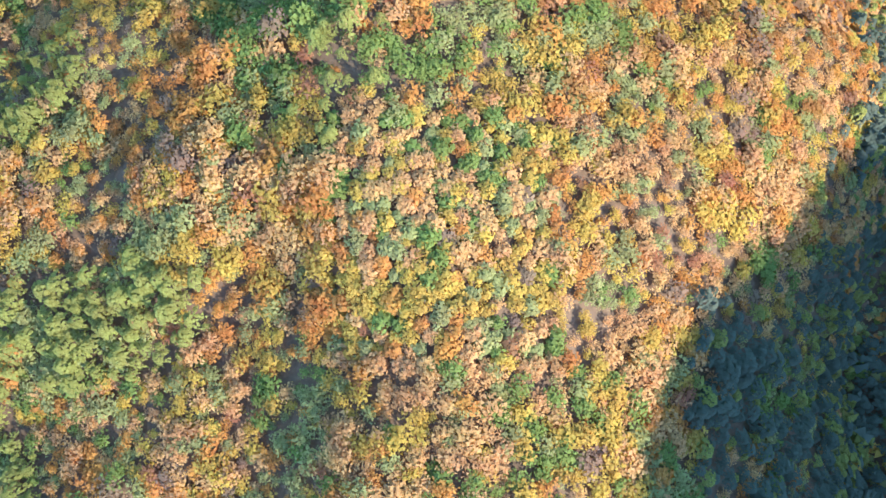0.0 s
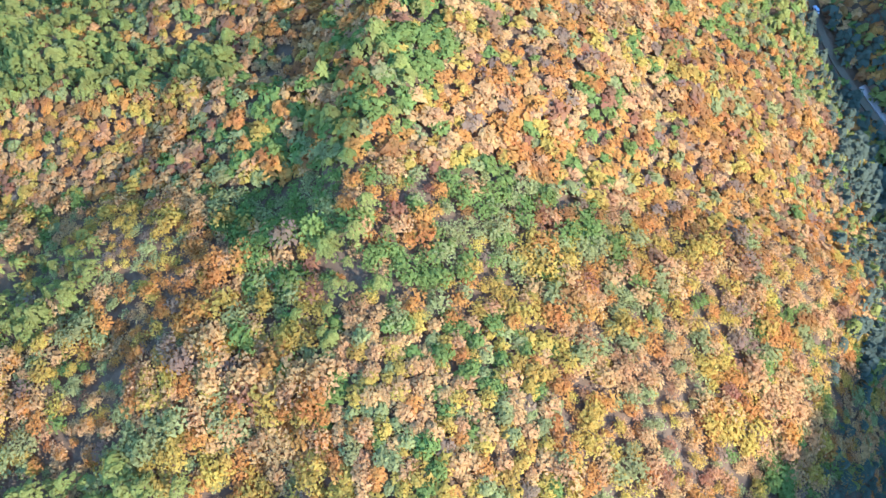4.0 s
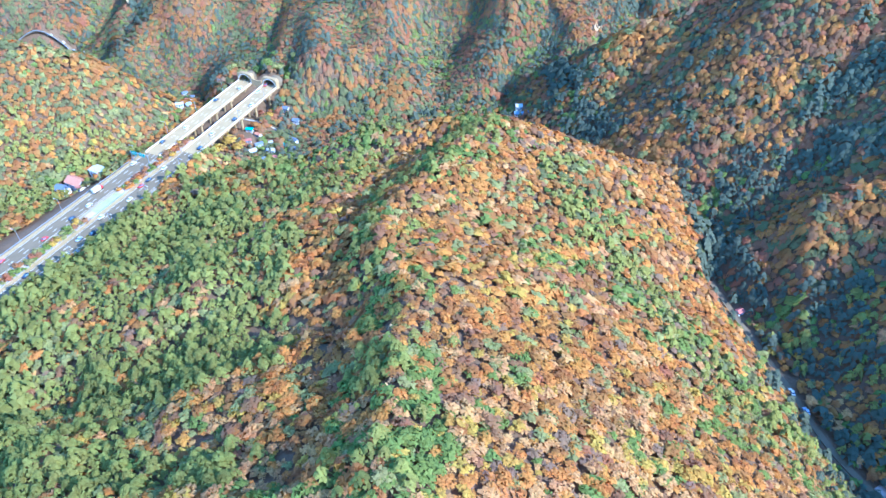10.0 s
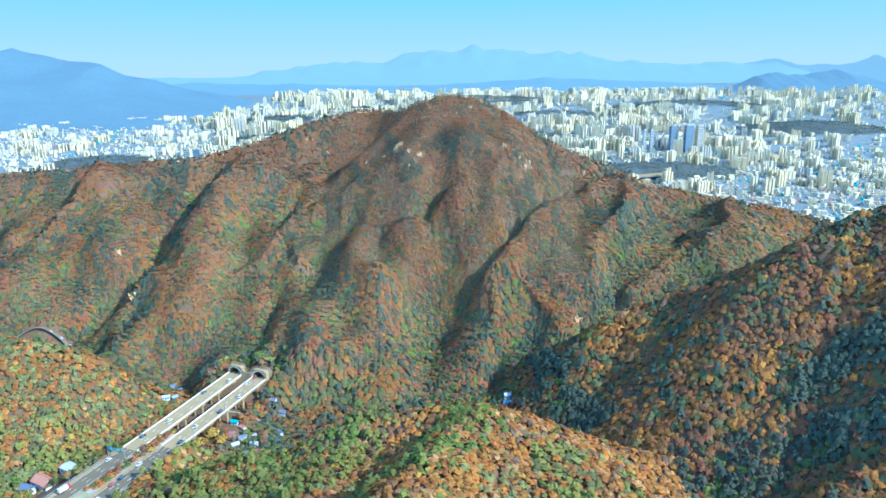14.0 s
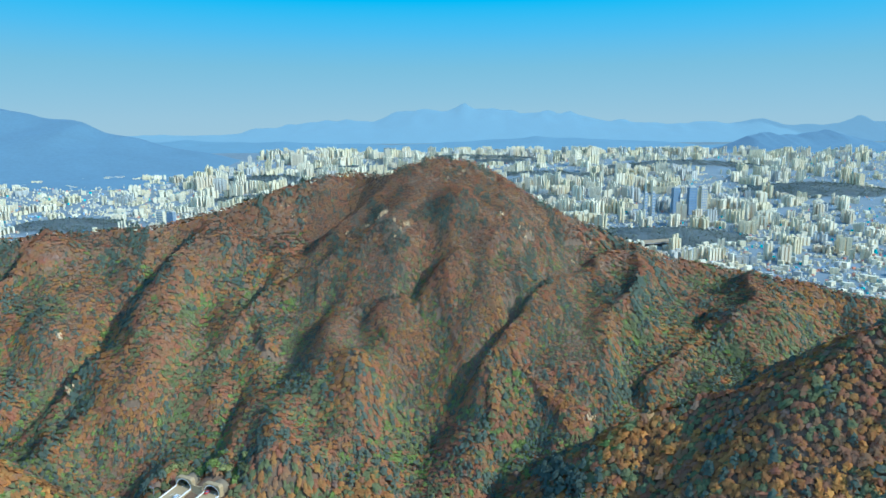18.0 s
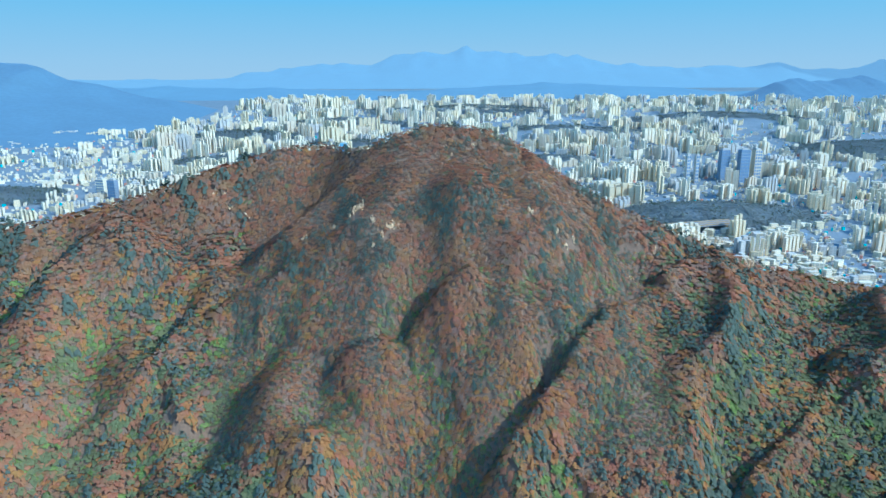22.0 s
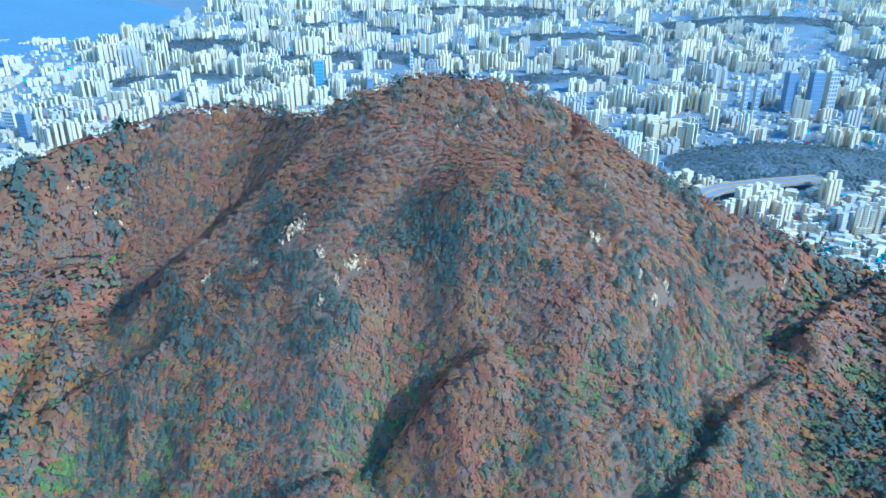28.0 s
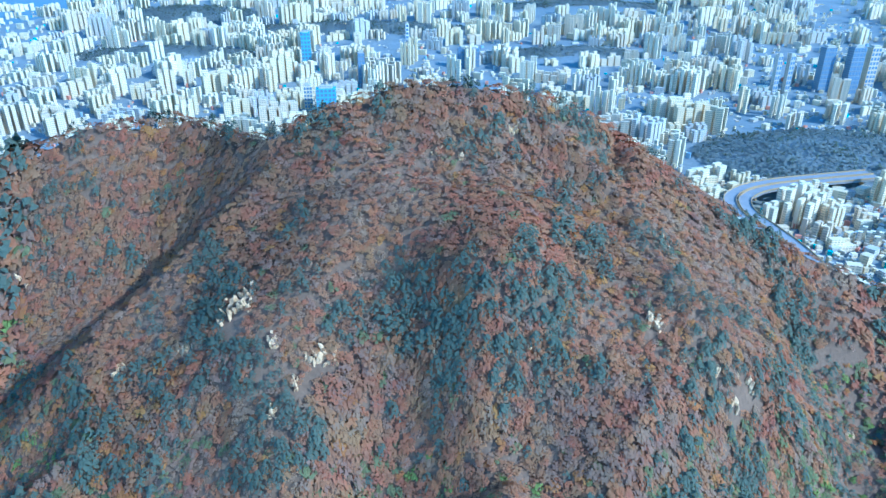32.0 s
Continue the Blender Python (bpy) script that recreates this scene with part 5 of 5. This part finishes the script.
lane = tagged(ribbon("road", bend, 3.2, 0.6, asphalt, lift=0.6), "curved hillside road with a white wall", "road", kind="structure")
ribbon("retaining_wall", shifted(bend, -1.7), 0.5, 2.0, white_paint, lane, "white retaining wall", 1.7)
ribbon("parapet", shifted(bend, 1.7), 0.25, 0.4, steel, lane, "steel guard rail", 0.9)
for i, (x, y) in enumerate(((-191, 309.6), (-187, 309), (-196, 309.2))):
    vehicle(("white car", "silver car", "white van")[i], x, y, float(land(x, y)) + 0.4, 0.7 + i * 0.3, "parked beside the hillside road")

# road furniture
gq = shifted(centre, ROAD_HALF)
k = int(np.abs(gq[:, 1] - 222).argmin())
gantry = tagged(new("sign_gantry"), "steel gantry with teal direction signs over the motorway", "road sign")
gantry.matrix_basis = Matrix.Translation(gq[k]) @ Matrix.Rotation(-0.40, 4, "Z")
for x in (-4.2, 4.2):
    bm = bmesh.new()
    box(bm, x - 0.12, -0.12, -0.6, x + 0.12, 0.12, 4.4)
    part("post", bm, steel, gantry)
bm = bmesh.new()
box(bm, -4.3, -0.1, 4.1, 4.3, 0.1, 4.35)
part("beam", bm, steel, gantry)
for x in (-2.2, 1.6):
    bm = bmesh.new()
    box(bm, x - 1.3, -0.2, 3.2, x + 1.3, -0.12, 4.7)
    panel = part("sign_panel", bm, sign_green, gantry, "teal sign panel")
    for zz in (3.6, 4.0, 4.35):
        bm = bmesh.new()
        box(bm, x - 0.9, -0.225, zz - 0.07, x + 0.8, -0.205, zz + 0.07)
        part("text_bar", bm, white_paint, panel)
for side in (-1, 1):
    lq = shifted(centre, side * (ROAD_HALF + 4.6))
    for k in range(6, len(lq), 9):
        if lq[k][1] < 60:
            continue
        lamp = tagged(new("street_lamp"), "grey steel street lamp beside the motorway", "lamp post", "motorway lamps")
        lamp.matrix_basis = Matrix.Translation(lq[k]) @ Matrix.Rotation(-0.4 + (0 if side > 0 else math.pi), 4, "Z")
        bm = bmesh.new()
        bmesh.ops.create_cone(bm, cap_ends=True, segments=6, radius1=0.1, radius2=0.06, depth=6, matrix=Matrix.Translation((0, 0, 2.4)))
        part("pole", bm, steel, lamp)
        bm = bmesh.new()
        box(bm, -1.5, -0.05, 5.3, 0, 0.05, 5.4)
        part("arm", bm, steel, lamp)
        bm = bmesh.new()
        box(bm, -1.9, -0.12, 5.2, -1.4, 0.12, 5.36)
        part("lamp_head", bm, white_paint, lamp)


# ---- city ----
deck_grey = material("worn_deck", (0.31, 0.28, 0.23), 0.9, vary=0.2, scale=0.3, fine=0.15)
XWAY = [(176, 552, -78), (151, 548.8, -79), (136, 546.2, -79.5), (122.8, 541.8, -80), (112.5, 532, -80), (109.5, 519, -80.5), (112, 507, -81), (115, 495, -82), (116.5, 484, -83), (115, 465, -85), (108, 448, -87)]
xq = smooth_line(XWAY, 2.0, 1)
expressway = tagged(new("expressway"), "pale elevated expressway curving past a wooded knoll", "bridge")
for off in (-2.6, 2.6):
    ribbon("deck", shifted(xq, off), 4.6, 0.9, deck_grey, expressway)
    for e in (-2.2, 2.2):
        ribbon("parapet", shifted(xq, off + e), 0.2, 0.7, concrete, expressway, "", 0.5)
for k in range(2, len(xq), 6):
    g = float(land(xq[k][0], xq[k][1]))
    bm = bmesh.new()
    bmesh.ops.create_cone(bm, cap_ends=True, segments=8, radius1=0.8, radius2=0.8, depth=xq[k][2] - g + 1, matrix=Matrix.Translation((xq[k][0], xq[k][1], (xq[k][2] + g) / 2 - 0.6)))
    part("pier", bm, concrete, expressway)

city_rng = np.random.RandomState(33)
CREST_X, CREST_Y = [p[0] for p in MOUNTAIN], [p[1] for p in MOUNTAIN]


def city_z(x, y):
    return -95 + 0.079 * (min(max(y, 430), 1150) - 430) + sum(h * math.exp(-((x - a) / rx) ** 2 - ((y - b) / ry) ** 2) for a, b, rx, ry, h in MOUNDS)


def free(x, y, r):
    for cx, cy_, rx, ry, hgt in MOUNDS:
        if math.hypot((x - cx) / (rx * 1.15 + r), (y - cy_) / (ry * 1.15 + r)) < 1:
            return False
    if np.hypot(xq[:, 0] - x, xq[:, 1] - y).min() < 5 + r:
        return False
    if x < -300 - 0.4 * max(0, 1060 - y) and y > 930:
        return False
    return y > np.interp(x, CREST_X, CREST_Y) + 22


def tower_proto(w, d, h, mat, strips, seed):
    root = tagged(new("apartment_tower"), "", "apartment block", "apartment towers")
    bm = bmesh.new()
    box(bm, -w / 2, -d / 2, -3, w / 2, d / 2, h)
    if w > 5:                                        # a recessed core between two wings
        box(bm, -0.7, -d / 2 - 0.35, -3, 0.7, d / 2 + 0.35, h + 0.7)
    part("body", bm, mat, root)
    for k in (-0.25, 0.25):
        bm = bmesh.new()
        box(bm, k * w - 0.7, -0.7, h, k * w + 0.7, 0.7, h + 1.1)
        part("roof_house", bm, mat, root)
    for k in range(strips):
        x = (k + 0.5) / strips * w - w / 2
        if w > 5 and abs(x) < 1.0:
            continue
        for s in (-1, 1):
            bm = bmesh.new()
            box(bm, x - 0.3, s * d / 2 - 0.03, 0.6, x + 0.3, s * d / 2 + 0.03, h - 0.5)
            part("window_strip", bm, glass_blue, root, "column of dark windows")
    return root


made = 0
CLUSTERS = []
for i in range(6500):
    y = 440 + 1010 * city_rng.rand() ** 1.3
    x = city_rng.uniform(-0.74, 0.74) * y
    if city_rng.rand() < 0.45:
        x *= 0.5
    if not free(x, y, 5) or any(math.hypot(x - a, y - b) < 10.5 for a, b in CLUSTERS):
        continue
    if wave(x, y, 85, 81) + 0.4 * wave(x, y, 30, 82) > (-0.5 if -260 < x < 440 and y < 900 else -0.12) or city_rng.rand() < 0.12:      # towers stand in quarters, low streets between them
        CLUSTERS.append((x, y))
V, Q, MI = [], [], []


def add_block(x, y, z, w, d, h, turn, mi):
    c, s = math.cos(turn), math.sin(turn)
    b = len(V)
    for zz in (z - 3, z + h):
        for px, py in ((-w / 2, -d / 2), (w / 2, -d / 2), (w / 2, d / 2), (-w / 2, d / 2)):
            V.append((x + px * c - py * s, y + px * s + py * c, zz))
    for f in ((4, 5, 6, 7), (0, 1, 5, 4), (1, 2, 6, 5), (2, 3, 7, 6), (3, 0, 4, 7)):
        Q.append([b + k for k in f])
        MI.append(mi)


TOWER_KINDS = {}
TONES = ["cream", "white", "pale grey", "beige", "blue glass"]
for x, y in sorted(CLUSTERS, key=lambda c: abs(c[0]) + 0.35 * abs(c[1] - 620)):
    turn = city_rng.choice([0.45, -0.3, 0.7, 0.9, 0.2, -0.6])
    mi = int(city_rng.choice([0, 0, 1, 1, 1, 2, 3]))
    central = -0.34 * y < x < 0.6 * y
    tall = (city_rng.choice([8, 10, 12, 15, 19]) if central else city_rng.choice([4.5, 6, 7.5, 10])) * (0.62 + 0.22 * min(1.0, (y - 430) / 500))
    w = city_rng.choice([1.5, 1.9, 2.4, 3.6]) * (1 if central else 0.9)
    d = city_rng.uniform(1.4, 2.0)
    nx_, ny_ = city_rng.randint(2, 5), city_rng.randint(2, 5)
    c, s = math.cos(turn), math.sin(turn)
    for a in range(nx_):
        for b in range(ny_):
            if city_rng.rand() < 0.12:
                continue
            ox, oy = (a - nx_ / 2) * (w + 1.1) + (b % 2) * 1.0, (b - ny_ / 2) * 3.7
            px, py = x + ox * c - oy * s, y + ox * s + oy * c
            if not free(px, py, 2) or (px > 70 and py < 505):
                continue
            h = tall * city_rng.uniform(0.85, 1.1)
            pz = city_z(px, py)
            if made < 260 and central and y < 820:
                key = (round(w, 1), mi)
                m = Matrix.Translation((px, py, pz)) @ Matrix.Rotation(turn, 4, "Z") @ Matrix.Diagonal((1, 1, h / 14.0, 1))
                if key not in TOWER_KINDS:
                    TOWER_KINDS[key] = tower_proto(w, 2.1, 14.0, FACADES[mi], max(2, int(w / 1.2)), made)
                    ob = TOWER_KINDS[key]
                else:
                    ob = copy_thing(TOWER_KINDS[key], Matrix())
                ob.matrix_basis = m
                ob["label"] = ("slender " if w < 4 else "wide ") + TONES[mi] + " apartment tower in the city behind the mountain"
                made += 1
            else:
                add_block(px, py, pz, w, d, h, turn, mi)
far_city = mesh_from("far_city", V, Q, FACADES, MI)
tagged(far_city, "rows of pale apartment blocks across the hazy city", "city", kind="stuff")
V, Q, MI = [], [], []
for i in range(24300):
    y = 425 + 1000 * city_rng.rand() ** 1.5
    x = city_rng.uniform(-0.75, 0.75) * y
    if i >= 22300:                                    # the crowded quarter below the expressway
        x, y = city_rng.uniform(75, 210), city_rng.uniform(455, 560)
    if not free(x, y, 0):
        continue
    big = city_rng.rand() < 0.09
    w, d, h = (city_rng.uniform(3, 6), city_rng.uniform(2, 3.5), city_rng.uniform(2, 4.5)) if big else (city_rng.uniform(0.9, 2.1), city_rng.uniform(0.9, 1.7), city_rng.uniform(0.7, 2.4))
    tone = int(city_rng.choice([0, 1, 1, 2, 3, 5, 6, 7], p=[0.2, 0.2, 0.15, 0.2, 0.1, 0.06, 0.05, 0.04]))
    add_block(x, y, city_z(x, y), w, d, h, city_rng.choice([0.25, -0.3, 0.6, -0.7, 0.1]), 1 if big and tone > 4 else tone)
low_town = mesh_from("low_houses", V, Q, FACADES + [roof_orange, roof_blue, roof_teal], MI)
tagged(low_town, "crowded low houses and shops filling the city", "city", kind="stuff")


def office(x, y, w, d, h, turn, mat, label, rows=9, cols=4):
    """A tall office tower with a grid of window panels."""
    root = tagged(new("office_tower"), label, "office tower")
    root.matrix_basis = Matrix.Translation((x, y, float(land(x, y)))) @ Matrix.Rotation(turn, 4, "Z")
    bm = bmesh.new()
    box(bm, -w / 2, -d / 2, -3, w / 2, d / 2, h)
    part("body", bm, mat, root)
    bm = bmesh.new()
    box(bm, -w / 3, -d / 3, h, w / 3, d / 3, h + 1.2)
    part("roof_house", bm, FACADES[2], root)
    for i in range(rows):
        for j in range(cols):
            bm = bmesh.new()
            cx, cz = (j + 0.5) / cols * w - w / 2, (i + 0.5) / rows * h
            box(bm, cx - w / cols * 0.36, -d / 2 - 0.04, cz - h / rows * 0.32, cx + w / cols * 0.36, -d / 2 + 0.02, cz + h / rows * 0.32)
            part("window", bm, glass_blue, root)
    return root


office(193.5, 684, 3.0, 3.0, 22, 0.2, FACADES[2], "slender grey twin tower with window rows", 8, 2)
office(200.5, 684, 3.0, 3.0, 22, 0.2, FACADES[2], "slender grey twin tower with window rows", 8, 2)
office(224, 690, 7.0, 5.0, 25, 0.15, FACADES[4], "dark blue-grey office tower with a grid of windows", 10, 4)
office(238, 686, 8.0, 5.0, 26, 0.15, FACADES[4], "dark blue-grey office tower with a grid of windows", 10, 4)
office(250, 690, 6.0, 5.0, 25, 0.15, FACADES[3], "brown-grey office tower with a grid of windows", 10, 3)
office(-57, 640, 10, 6, 17, 0.1, glass_green, "broad green glass office block behind the ridge", 8, 5)
office(-68, 650, 4.5, 4, 15, 0.1, FACADES[1], "white office tower behind the ridge", 8, 3)
office(-45, 700, 4, 4, 20, 0.2, FACADES[4], "blue glass tower beyond the summit", 9, 2)
office(-85, 745, 6, 5, 22, 0.1, glass_green, "teal glass office tower in the city", 9, 3)
office(-20, 760, 2.2, 2.2, 24, 0.0, white_paint, "slim white tower beyond the summit", 10, 1)
office(-238, 640, 6.5, 4, 14, -0.3, FACADES[4], "blue apartment tower with white window frames", 7, 3)
office(-252, 652, 7, 4, 12, -0.3, FACADES[1], "white apartment tower with dark windows", 6, 4)
office(20, 745, 14, 6, 12, 0.05, FACADES[4], "wide banded office block beyond the summit", 5, 6)
mast = tagged(new("radio_mast"), "thin white radio mast on a distant rise", "mast")
mast.location = (-52, 1060, float(land(-52, 1060)))
for k, (r, z0, z1) in enumerate(((0.9, -1, 9), (0.5, 9, 17), (0.25, 17, 23))):
    bm = bmesh.new()
    bmesh.ops.create_cone(bm, cap_ends=True, segments=8, radius1=r, radius2=r * 0.8, depth=z1 - z0, matrix=Matrix.Translation((0, 0, (z0 + z1) / 2)))
    part(("base", "shaft", "antenna")[k], bm, white_paint, mast)
